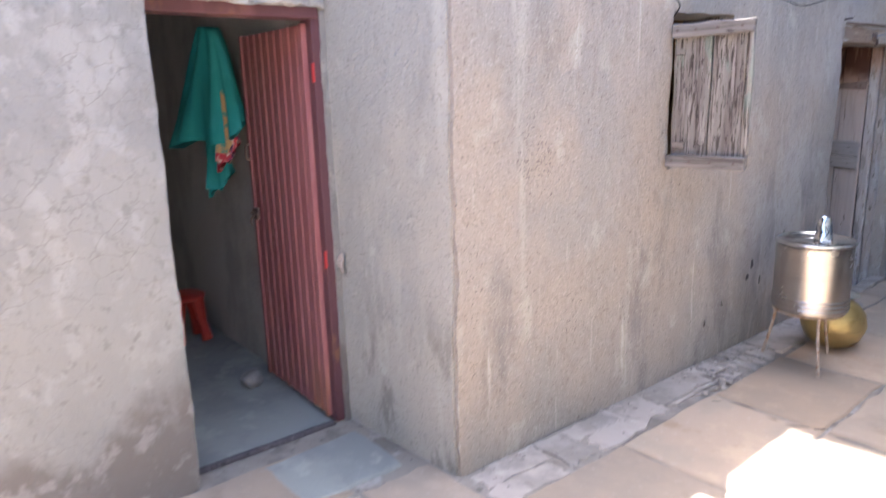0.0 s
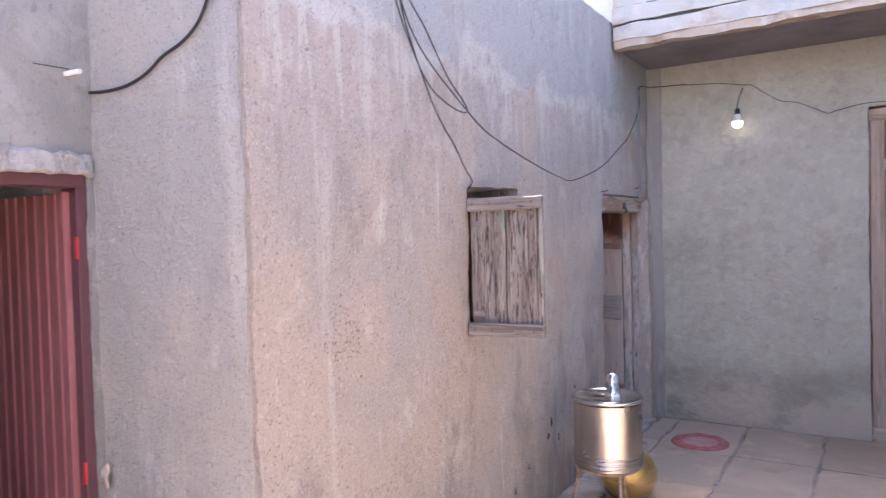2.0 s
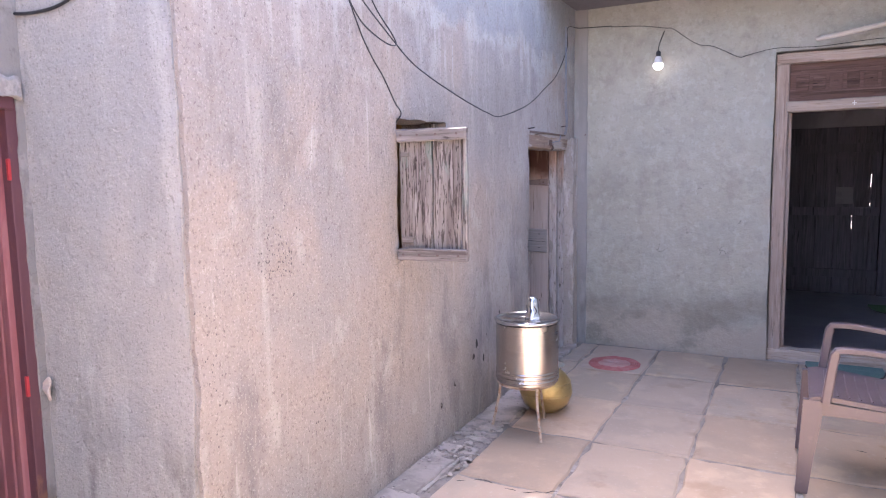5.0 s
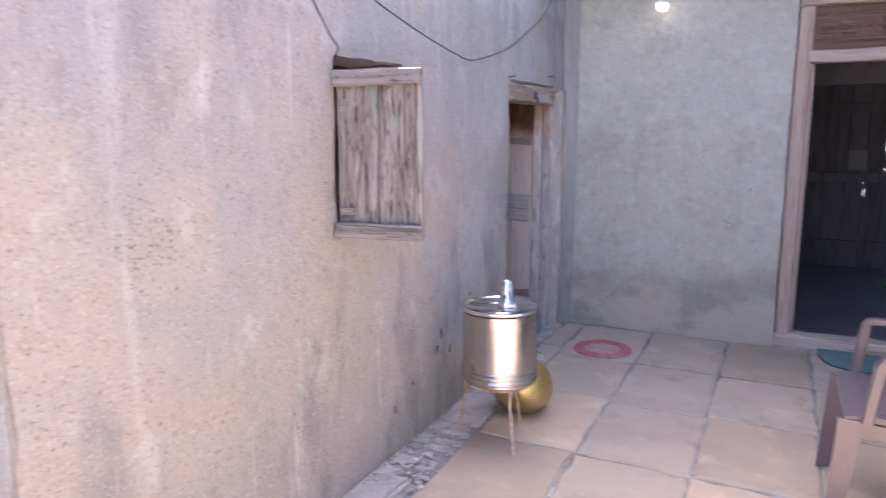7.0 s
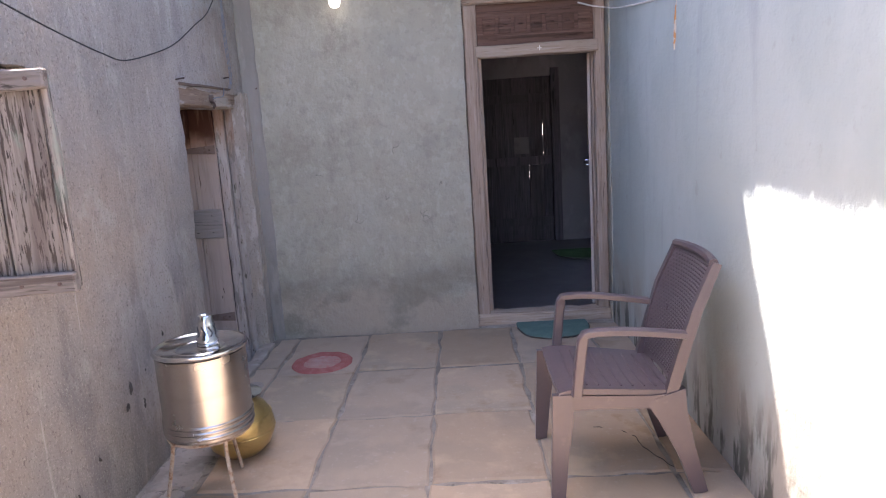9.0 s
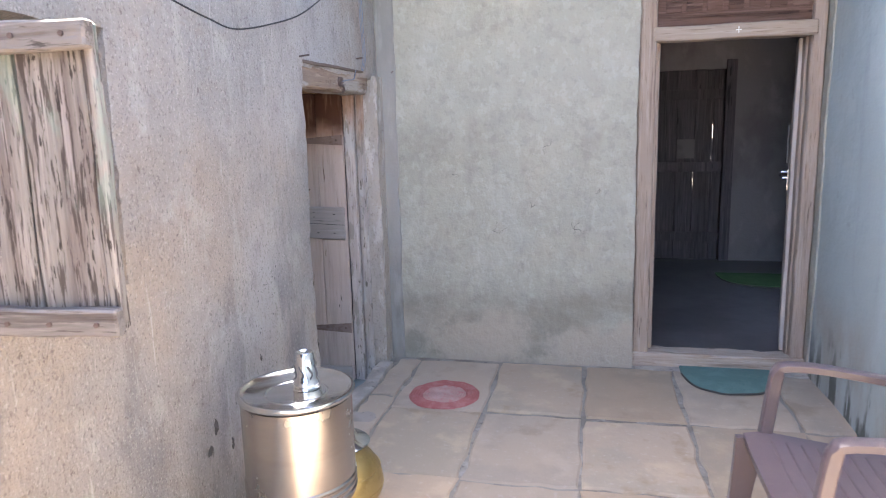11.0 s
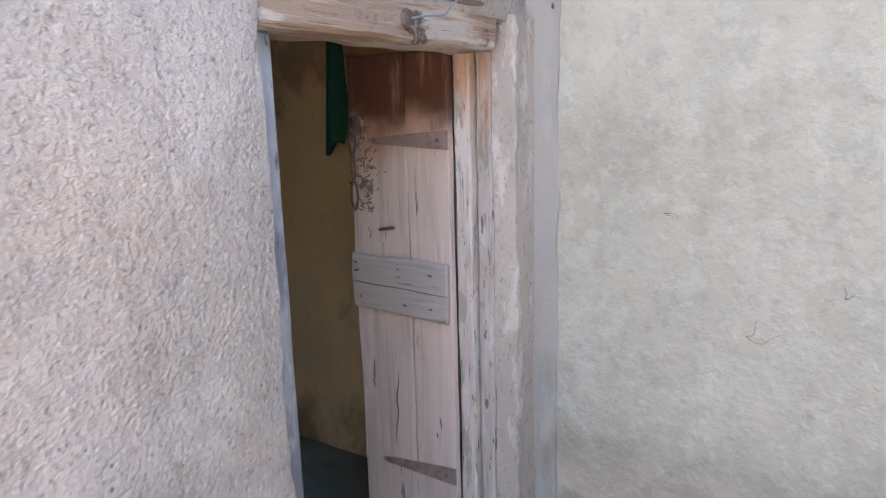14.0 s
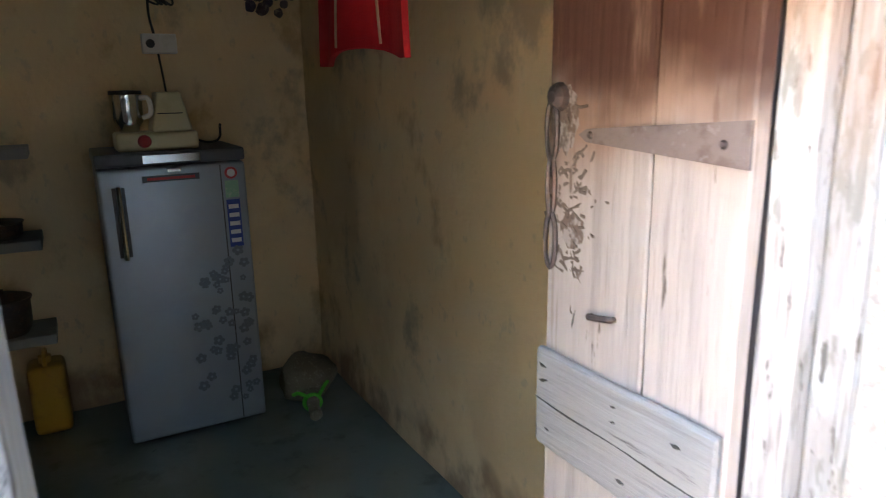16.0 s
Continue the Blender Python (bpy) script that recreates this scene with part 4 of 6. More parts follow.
def nails(parent, places, y):
    """Nail heads sunk in torn slits of the wood."""
    for x, z in places:
        w, tilt = 0.006 + 0.006 * abs(math.sin(x * 91 + z * 57)), 0.35 * math.sin(x * 37 + z * 83)
        bm = warp(tube([(x - w, y - 0.001, z - w * tilt), (x, y + 0.0005, z), (x + w, y - 0.001, z + w * tilt)], [0.0012, 0.0034, 0.0008], 6, 4), 0.003, 40, x * 9)
        part("nail", bm, "crack", parent)


def kitchen_door():
    ob = thing("door_2", 0, 0, 0, "old bleached plank door standing open in a worn timber frame", "door", kind="structure")
    part("lintel", plank(-2.02, -1.836, 4.925, 5.905, 1.762, 1.878, 1, 3, 0.012, 0.012, 20), "lintel", ob, "worn timber lintel with a dark stain")
    part("lintel_cap", plank(-2.0, -1.826, 4.930, 5.900, 1.880, 1.896, 1, 6, 0.003, 0.005, 16), "gouge", ob, "thin brown board on top of the lintel")
    part("door_post", plank(-2.008, -1.945, 5.908, 5.975, -0.12, 1.775, 2, 5, 0.006, 0.004, 20), "pale_post", ob)
    part("door_post", plank(-1.942, -1.885, 5.938, 5.99, -0.12, 1.775, 2, 8, 0.008, 0.005, 20), "pale_post", ob, "plaster-smeared outer timber post")
    # dark strip added behind the leaf's gap in place of its shade
    part("rebate", boxed(-2.03, -1.99, 5.926, 5.954, -0.12, 1.77), "dark_wood", ob, "dark strip standing in for shade between leaf and post")
    bm = plank(-2.05, -1.893, 4.915, 5.012, -0.12, 1.765, 2, 11, 0.010, 0.003, 20)
    part("door_post", bm, "blue_jamb", ob, "blue-grey painted timber post, chipped")
    part("threshold", warp(cuts(boxed(-2.1, -1.845, 4.96, 5.90, -0.3, -0.110, 0.006), 1, 8), 0.008, 6, 2), "blue_stone", ob, "smooth blue-green stone threshold")
    bm = bmesh.new()
    lathe([(0.028, 0), (0.024, 0.01), (0.012, 0.014)], 12, bm)
    seat_at(part("door_ring_plate", bm, "iron", ob), -1.834, 5.42, 1.815, 0, 90).rotation_euler = (0, radians(90), 0)
    part("staple", tube([(-1.83, 5.42, 1.80), (-1.815, 5.425, 1.79), (-1.812, 5.43, 1.77), (-1.825, 5.43, 1.755)], 0.006, 8, 4), "iron", ob)
    # leaf: x runs from the hinge to the free edge, its face looks along -y after the turn
    leaf = seat_at(part("leaf", plank(0.0, 0.168, -0.018, 0.018, -0.022, 1.865, 2, 4, 0.004, 0.004, 16), "leaf_wood", ob, "bleached grey plank, red-brown at its top"), -2.006, 5.885, -0.085, 182.5)
    part("plank", plank(0.172, 0.415, -0.018, 0.018, -0.022, 1.865, 2, 9, 0.004, 0.004, 16), "leaf_wood", leaf)
    for z0, z1, sag, seed in ((0.958, 1.160, 0.012, 2), (-0.018, 0.085, 0.0, 5)):
        bm = warp(cuts(boxed(0.004, 0.420, 0.019, 0.040, z0, z1, 0.012, 3), 0, 10), 0.005, 7, seed)
        for v in bm.verts:
            v.co.z -= sag * (1 - v.co.x / 0.42) * (2 if v.co.z < 1.05 else 1)
        part("batten", bm, "bleached_x", leaf)
    part("split", tube([(0.008, 0.0405, 1.036), (0.10, 0.041, 1.040), (0.20, 0.0405, 1.047), (0.32, 0.041, 1.049), (0.417, 0.0405, 1.056)], [0.0012, 0.002, 0.0016, 0.0022, 0.0014], 6, 4), "crack", leaf, "dark split along the batten")
    nails(leaf, [(0.075, 1.105), (0.205, 1.118), (0.205, 1.088), (0.395, 1.128), (0.395, 1.098), (0.075, 0.985), (0.185, 0.985), (0.38, 0.998)], 0.041)
    for x, z0, z1, lean in ((0.26, 0.42, 0.72, -0.02), (0.235, 0.10, 0.33, 0.01), (0.345, 1.19, 1.25, -0.012), (0.06, 0.52, 0.57, 0.004), (0.075, 0.48, 0.505, 0.004)):
        part("wood_crack", warp(tube([(x + lean * k / 3, 0.0182, z0 + (z1 - z0) * k / 3) for k in range(4)], [0.0006, 0.0022, 0.0028, 0.0006], 5, 4), 0.006, 14, z0), "crack", leaf)
    for x, z, w, h, seed in ((0.372, 1.60, 0.036, 0.062, 3), (0.345, 1.40, 0.030, 0.034, 6), (0.315, 1.46, 0.018, 0.022, 9)):
        bm = bmesh.new()
        rim = [bm.verts.new((x + w * math.cos(a) * (1 + 0.35 * noise.noise((3 * math.cos(a), 3 * math.sin(a), seed))), 0.0188, z + h * math.sin(a) * (1 + 0.35 * noise.noise((3 * math.cos(a), 3 * math.sin(a), seed + 5))))) for a in [k * math.pi / 16 for k in range(32)]]
        bm.faces.new(rim)
        part("soot_stain", bm, "stain", leaf, "brown handling stain")
    for z in (1.572, 0.345):
        bm = bmesh.new()
        face = [(0.0, z - 0.032), (0.0, z + 0.034), (0.31, z + 0.010), (0.328, z), (0.31, z - 0.012)]
        a = [bm.verts.new((x, 0.018, h)) for x, h in face]
        b = [bm.verts.new((x, 0.025, h)) for x, h in face]
        bm.faces.new(a)
        bm.faces.new(b[::-1])
        for i in range(5):
            bm.faces.new((a[i], a[(i + 1) % 5], b[(i + 1) % 5], b[i]))
        strap = part("hinge_strap", bm, "strap", leaf, "rusty tapered iron hinge strap")
        for x in (0.04, 0.30):
            part("rivet", lathe([(0.007, 0), (0.004, 0.004)], 10), "iron", leaf).matrix_basis = pose(x * U, 0.025 * U, z * U, -90, 0, 0)
    bm = lathe([(0.026, 0), (0.022, 0.012), (0.010, 0.020)], 14)
    part("chain_plate", bm, "iron", leaf).matrix_basis = pose(0.385 * U, 0.018 * U, 1.635 * U, -90, 0, 0)
    for k, z in enumerate((1.575, 1.475, 1.375)):
        w, h = (0.014, 0.052)
        loop = [(0.392 + w * math.cos(a), 0.030, z + h * math.sin(a)) if k % 2 == 0 else (0.392, 0.030 + w * 0.6 * math.cos(a), z + h * math.sin(a)) for a in [i * math.pi / 6 for i in range(13)]]
        part("chain_link", tube(loop, 0.0048, 6, 2), "iron", leaf)
    part("latch_staple", tube([(0.235, 0.018, 1.262), (0.238, 0.03, 1.263), (0.285, 0.03, 1.255), (0.288, 0.018, 1.253)], 0.006, 6, 3), "iron", leaf)
    random.seed(12)
    for _ in range(70):
        x, z = random.gauss(0.345, 0.03), random.gauss(1.36, 0.08)
        a = random.uniform(-1.3, 1.3)
        l = random.uniform(0.005, 0.021)
        bm = warp(cuts(boxed(-l, l, 0.0175, 0.0192, -0.003, 0.003, 0.001, 1), 0, 4), 0.004, 60, x * 50)
        bmesh.ops.rotate(bm, cent=(0, 0, 0), matrix=Matrix.Rotation(a, 3, "Y"), verts=bm.verts)
        bmesh.ops.translate(bm, vec=(x, 0, z + 0.07), verts=bm.verts)
        part("gouge", bm, "gouge", leaf)


def main_door():
    ob = thing("door_3", 0, 0, 0, "tall worn timber door frame with a dark carved transom panel", "door", kind="structure")
    y0, y1 = 6.17, 6.30
    part("door_post", plank(-0.198, -0.098, y0, y1, 0.06, 2.42, 2, 3, 0.008, 0.005, 20), "jamb", ob)
    part("door_post", plank(0.750, 0.828, y0, y1, 0.06, 2.42, 2, 6, 0.008, 0.008, 20), "jamb", ob)
    part("lintel", plank(-0.12, 0.78, y0 - 0.012, y1, 2.02, 2.105, 0, 2, 0.008, 0.006, 16), "jamb_x", ob)
    part("top_beam", plank(-0.20, 0.832, y0 - 0.02, y1, 2.395, 2.48, 0, 9, 0.008, 0.008, 16), "jamb_x", ob)
    part("sill", warp(cuts(boxed(-0.20, 0.832, y0 - 0.02, y1, -0.02, 0.085, 0.014), 0, 18), 0.014, 9, 4), "jamb_x", ob, "splintered timber door sill")
    panel = part("transom_panel", plank(-0.10, 0.76, 6.205, 6.24, 2.10, 2.40, 0, 5, 0.004, 0.004, 12), "carved", ob, "dark carved timber transom panel")
    for k in range(7):
        x = -0.005 + k * 0.115
        bm = warp(boxed(x - 0.045, x + 0.045, 6.194, 6.206, 2.185, 2.305, 0.006), 0.006, 20, k)
        lathe([(0.0, 0.0), (0.020, 0.0), (0.012, 0.006), (0.0, 0.007)], 12, bm, (x, 6.19, 2.245))
        part("carved_block", bm, "carved", panel)
    for z in (2.155, 2.335):
        part("carved_moulding", boxed(-0.02, 0.68, 6.196, 6.207, z - 0.006, z + 0.006, 0.003), "carved", panel)
    for x0, x1 in ((-0.098, -0.072), (0.737, 0.755)):
        part("door_stop", plank(x0, x1, 6.24, 6.30, 0.08, 2.02, 2, 8, 0.004, 0.003, 8), "jamb", ob)
    bm = bmesh.new()
    for a, b in (((-0.016, 0), (0.016, 0)), ((0, -0.018), (0, 0.018))):
        tube([(0.351 + a[0], 6.152, 2.065 + a[1]), (0.351 + b[0], 6.152, 2.065 + b[1])], 0.0032, 5, 1, bm)
    part("chalk_mark", bm, "white_paint", ob, "small white painted mark")
    leaf = seat_at(part("leaf", plank(0.0, 0.20, -0.02, 0.02, 0.0, 1.93, 2, 4, 0.004, 0.004, 10), "bleached", ob), 0.738, 6.31, 0.085, 77)
    part("plank", plank(0.204, 0.42, -0.02, 0.02, 0.0, 1.93, 2, 7, 0.004, 0.004, 10), "bleached", leaf)
    part("bolt_rod", tube([(0.30, 0.034, 1.18), (0.30, 0.034, 1.42)], 0.008, 8, 1), "steel_bright", leaf)
    bm = tube([(0.28, 0.03, 1.12), (0.28, 0.06, 1.12), (0.30, 0.07, 1.10), (0.33, 0.06, 1.08), (0.33, 0.03, 1.08)], 0.008, 8, 4)
    box(bm, 0.26, 0.36, 0.02, 0.03, 1.0, 1.14, 0.002)
    part("latch", bm, "steel_bright", leaf)
    return ob


def plank_door():
    """Closed dark double door on the far side of the hall, with bright gaps between its planks."""
    ob = thing("door_4", 0, 0, 0, "closed dark plank door with daylight in its gaps", "door", kind="structure")
    x, k = -0.20, 0
    widths = (0.21, 0.19, 0.20, 0.18, 0.18, 0.10)
    for k, w in enumerate(widths):
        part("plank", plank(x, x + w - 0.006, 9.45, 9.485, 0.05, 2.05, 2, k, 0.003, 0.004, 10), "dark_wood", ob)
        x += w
    # unseen laths added behind the planks block daylight except in short stretches
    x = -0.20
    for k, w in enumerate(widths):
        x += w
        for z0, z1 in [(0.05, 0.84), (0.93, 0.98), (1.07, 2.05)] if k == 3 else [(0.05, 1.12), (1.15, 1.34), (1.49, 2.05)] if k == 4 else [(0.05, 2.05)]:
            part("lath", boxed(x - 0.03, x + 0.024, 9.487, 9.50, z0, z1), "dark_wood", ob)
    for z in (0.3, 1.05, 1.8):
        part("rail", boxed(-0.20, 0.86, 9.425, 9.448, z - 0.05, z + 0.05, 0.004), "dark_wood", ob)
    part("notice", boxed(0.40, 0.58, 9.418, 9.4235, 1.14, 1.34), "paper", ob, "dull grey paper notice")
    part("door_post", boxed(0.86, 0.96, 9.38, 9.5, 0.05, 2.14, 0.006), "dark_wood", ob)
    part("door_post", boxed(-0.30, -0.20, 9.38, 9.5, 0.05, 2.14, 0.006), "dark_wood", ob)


# ---- courtyard things ----
def water_drum():
    ob = thing("water_drum", -1.437, 3.80, 0.325, "stainless steel water drum with a flat lid on an iron stand", "water drum")
    prof = [(0.0, 0.0), (0.180, 0.0), (0.187, 0.006)]
    for k in range(3):
        z = 0.016 + k * 0.024
        prof += [(0.187, z), (0.1915, z + 0.006), (0.1915, z + 0.010), (0.187, z + 0.016)]
    prof += [(0.187, 0.10), (0.187, 0.358), (0.0, 0.359)]
    part("body", lathe(prof, 64), "steel", ob, smooth=True, edge=30)
    rim = [(0.0, 0.366), (0.150, 0.366), (0.158, 0.372), (0.172, 0.373), (0.182, 0.381), (0.188, 0.385), (0.196, 0.383), (0.199, 0.376), (0.196, 0.368), (0.188, 0.361), (0.0, 0.361)]
    part("lid", lathe(rim, 64), "steel_bright", ob, "bright steel lid with a rolled rim", smooth=True, edge=50)
    bm = lathe([(0.099, 0.3655), (0.101, 0.3672), (0.104, 0.3685), (0.107, 0.3672), (0.109, 0.3655)], 48)
    part("lid_ring", bm, "steel_bright", ob, smooth=True)


def drum_stand():
    ob = thing("drum_stand", -1.445, 3.81, 0, "three-legged rusty iron rod stand", "stand")
    part("ring", tube([(0.172 * math.cos(a), 0.172 * math.sin(a), 0.314) for a in [i * math.pi / 8 for i in range(17)]], 0.009, 8, 3), "rust", ob)
    for x, y in ((-0.215, -0.015), (0.148, -0.172), (0.035, 0.222)):
        s = 0.172 / math.hypot(x, y)
        part("leg", tube([(x * s, y * s, 0.318), (x * s * 1.02, y * s * 1.02, 0.22), (x, y, 0.03), (x * 1.03, y * 1.03, 0.006)], [0.010, 0.009, 0.009, 0.011], 8, 5), "rust", ob)


def tumbler():
    ob = thing("tumbler", -1.418, 3.845, 0.6925, "upturned polished steel tumbler with wavy flutes", "tumbler")
    body = lathe([(0.0, 0.0), (0.047, 0.0), (0.047, 0.006), (0.045, 0.03), (0.040, 0.034), (0.035, 0.095), (0.033, 0.10), (0.030, 0.125), (0.027, 0.128), (0.022, 0.122), (0.0, 0.120)], 32)
    part("cup", body, "steel_bright", ob, smooth=True, edge=50)
    for k in range(8):
        a = k * math.pi / 4
        pts = []
        for z, turn in ((0.04, 0.0), (0.055, 0.22), (0.07, 0.0), (0.085, -0.18)):
            r = 0.0400 - (z - 0.034) * 0.082
            pts.append((r * math.cos(a + turn), r * math.sin(a + turn), z))
        part("flute", tube(pts, 0.0035, 6, 4), "fridge_dark", ob)


def brass_pot():
    ob = thing("brass_pot", -1.455, 4.20, 0.0, "dull round brass water pot with a steel cover", "pot")
    prof = [(0.0, 0.0), (0.06, 0.0), (0.10, 0.012), (0.145, 0.055), (0.170, 0.115), (0.172, 0.15), (0.160, 0.205), (0.128, 0.255), (0.098, 0.275), (0.092, 0.29), (0.105, 0.305), (0.098, 0.308), (0.0, 0.30)]
    part("body", lathe(prof, 48), "brass", ob, smooth=True, edge=60)
    for z, r in ((0.205, 0.161), (0.13, 0.1725)):
        part("rib", tube([(r * math.cos(a), r * math.sin(a), z) for a in [i * math.pi / 8 for i in range(17)]], 0.003, 6, 3), "brass", ob)
    cover = [(0.0, 0.309), (0.118, 0.309), (0.124, 0.314), (0.118, 0.320), (0.075, 0.334), (0.060, 0.362), (0.052, 0.390), (0.0, 0.394)]
    part("cover", lathe(cover, 40), "steel_bright", ob, "polished steel cover bowl", smooth=True, edge=50)


def round_mat():
    ob = thing("round_mat", -1.298, 5.465, 0.002, "round faded red braided mat with a pink middle", "mat")
    def rings(r0, r1, n):
        prof = [(max(r0 - 0.004, 0), 0.0)]
        for k in range(n):
            r = r0 + (r1 - r0) * k / n
            w = (r1 - r0) / n
            prof += [(r + w * 0.1, 0.006), (r + w * 0.4, 0.012), (r + w * 0.7, 0.011), (r + w * 0.95, 0.006)]
        return [*prof, (r1 + 0.004, 0.0)]
    part("border", warp(lathe(rings(0.128, 0.205, 5), 72), 0.006, 14, 1), "mat_red", ob, smooth=True, edge=60)
    part("middle", warp(lathe(rings(0.004, 0.124, 7), 64), 0.005, 14, 4), "mat_pink", ob, smooth=True, edge=60)


def half_mat(name, x, y, z, w, d, material, label):
    ob = thing(name, x, y, z, label, "mat")
    bm = bmesh.new()
    n = 26
    edge = [(-w, 0.0), *[(w * math.cos(math.pi + math.pi * i / n) * (1 if i not in (0, n) else 1), d * math.copysign(abs(math.sin(math.pi + math.pi * i / n)) ** 0.6, -1)) for i in range(1, n)], (w, 0.0)]
    low = [bm.verts.new((px, py, 0.0)) for px, py in edge]
    high = [bm.verts.new((px * 0.985, py * 0.985, 0.013)) for px, py in edge]
    bm.faces.new(high)
    bm.faces.new(low[::-1])
    for i in range(len(edge)):
        j = (i + 1) % len(edge)
        bm.faces.new((low[i], low[j], high[j], high[i]))
    part("mat_top", warp(bm, 0.006, 9, 3), material, ob)
    part("hem", warp(tube([(px, py, 0.006) for px, py in edge[1:-1:2]], 0.006, 6, 3), 0.006, 9, 3), "crack", ob, "dark stitched hem")


def plastic_chair():
    """Faces -x; origin on the floor under the seat's middle."""
    ob = thing("plastic_chair", 0.345, 3.905, 0.0, "brown moulded plastic armchair with a woven-pattern back", "chair")
    seat = bmesh.new()
    nx, ny = 14, 10
    def dish(u, v):
        x = -0.275 + 0.49 * u
        half = 0.285 - 0.045 * u
        z = 0.478 - 0.050 * u + 0.016 * (2 * v - 1) ** 2 - 0.02 * max(0, 0.12 - u) / 0.12
        return x, half * (2 * v - 1), z
    top = [[seat.verts.new(dish(i / nx, j / ny)) for j in range(ny + 1)] for i in range(nx + 1)]
    low = [[seat.verts.new(Vector(dish(i / nx, j / ny)) - Vector((0, 0, 0.022))) for j in range(ny + 1)] for i in range(nx + 1)]
    for i in range(nx):
        for j in range(ny):
            seat.faces.new((top[i][j], top[i + 1][j], top[i + 1][j + 1], top[i][j + 1]))
            seat.faces.new((low[i][j], low[i][j + 1], low[i + 1][j + 1], low[i + 1][j]))
    for i in range(nx):
        for j in (0, ny):
            seat.faces.new((top[i][j], top[i + 1][j], low[i + 1][j], low[i][j]))
    for j in range(ny):
        for i in (0, nx):
            seat.faces.new((top[i][j], top[i][j + 1], low[i][j + 1], low[i][j]))
    part("seat", seat, "chair", ob, smooth=True)
    for k in range(9):
        x = -0.20 + k * 0.048
        bm = bmesh.new()
        u = (x + 0.275) / 0.49
        tube([Vector(dish(u, v)) + Vector((0, 0, 0.001)) for v in (0.1, 0.3, 0.5, 0.7, 0.9)], 0.006, 6, 2, bm, 0.5)
        part("seat_ridge", bm, "chair", ob)
    for s in (-1, 1):
        skirt = bar(bmesh.new(), [(-0.27, s * 0.272, 0.425), (-0.1, s * 0.262, 0.418), (0.1, s * 0.250, 0.405), (0.23, s * 0.242, 0.40)], 0.014, [0.07, 0.055, 0.055, 0.075])
        part("side_rail", skirt, "chair", ob)
        part("front_leg", bar(bmesh.new(), [(-0.262, s * 0.275, 0.465), (-0.262, s * 0.280, 0.38), (-0.280, s * 0.288, 0.20), (-0.295, s * 0.295, 0.0)], 0.030, [0.080, 0.085, 0.068, 0.055]), "chair", ob)
        part("rear_leg", bar(bmesh.new(), [(0.16, s * 0.240, 0.43), (0.19, s * 0.245, 0.34), (0.245, s * 0.252, 0.18), (0.300, s * 0.258, 0.0)], 0.034, [0.17, 0.12, 0.075, 0.058]), "chair", ob)
        pts = [(-0.205, s * 0.288, 0.46), (-0.192, s * 0.290, 0.58), (-0.175, s * 0.292, 0.70), (-0.150, s * 0.292, 0.722), (-0.04, s * 0.285, 0.722), (0.10, s * 0.272, 0.706), (0.235, s * 0.262, 0.686)]
        arm = bmesh.new()
        line = curve_points(pts, 4)
        rings = []
        for i, p in enumerate(line):
            way = (line[min(i + 1, len(line) - 1)] - line[max(i - 1, 0)]).normalized()
            up = Vector((-way.z, 0, way.x))
            w = 0.042 if i < 9 else 0.055
            rings.append([arm.verts.new(p + Vector((0, a * w / 2, 0)) + b * up * (0.021 if i < 9 else 0.014)) for a, b in ((-1, -0.7), (-0.7, -1), (0.7, -1), (1, -0.7), (1, 0.7), (0.7, 1), (-0.7, 1), (-1, 0.7))])
        for a, b in zip(rings, rings[1:]):
            for j in range(8):
                arm.faces.new((a[j], a[(j + 1) % 8], b[(j + 1) % 8], b[j]))
        arm.faces.new(rings[0][::-1])
        arm.faces.new(rings[-1])
        part("armrest", arm, "chair", ob, smooth=True)
        part("back_post", bar(bmesh.new(), [(0.185, s * 0.232, 0.42), (0.225, s * 0.240, 0.58), (0.285, s * 0.245, 0.78), (0.365, s * 0.235, 0.965)], 0.035, [0.05, 0.045, 0.042, 0.036]), "chair", ob)
    def back_at(v, h):
        z = 0.45 + 0.51 * h
        x = 0.190 + 0.06 * h + 0.105 * h * h + 0.022 * (1 - v * v)
        return Vector((x, 0.236 * v, z))
    part("back_top", tube([back_at(v, 1.0) + Vector((0, 0, 0.010 * (1 - v * v) + 0.002)) for v in (-1, -0.6, 0, 0.6, 1)], 0.020, 8, 4, None, 1.0), "chair", ob, smooth=True)
    sheet = bmesh.new()
    rows = []
    for i in range(24):
        rows.append([[sheet.verts.new(back_at(-1 + 2 * j / 12, i / 23) + Vector((d, 0, 0))) for j in range(13)] for d in (0, 0.007)])
    for a, b in zip(rows, rows[1:]):
        for j in range(12):
            sheet.faces.new((a[0][j], a[0][j + 1], b[0][j + 1], b[0][j]))
            sheet.faces.new((a[1][j], b[1][j], b[1][j + 1], a[1][j + 1]))
    part("back_panel", sheet, "chair", ob, smooth=True)
    weave = bmesh.new()
    for i in range(34):
        h = 0.06 + 0.90 * i / 33
        for j in range(15):
            v = -0.90 + 1.8 * (j + 0.5 * (i % 2)) / 15
            c = back_at(v, h) - Vector((0.002, 0, 0))
            ring = [weave.verts.new(c + Vector(o)) for o in ((0, -0.011, 0), (0, 0, -0.0062), (0, 0.011, 0), (0, 0, 0.0062))]
            peak = weave.verts.new(c - Vector((0.0065, 0, 0)))
            for a, b in zip(ring, ring[1:] + ring[:1]):
                weave.faces.new((a, b, peak))
    part("weave", weave, "chair", ob)


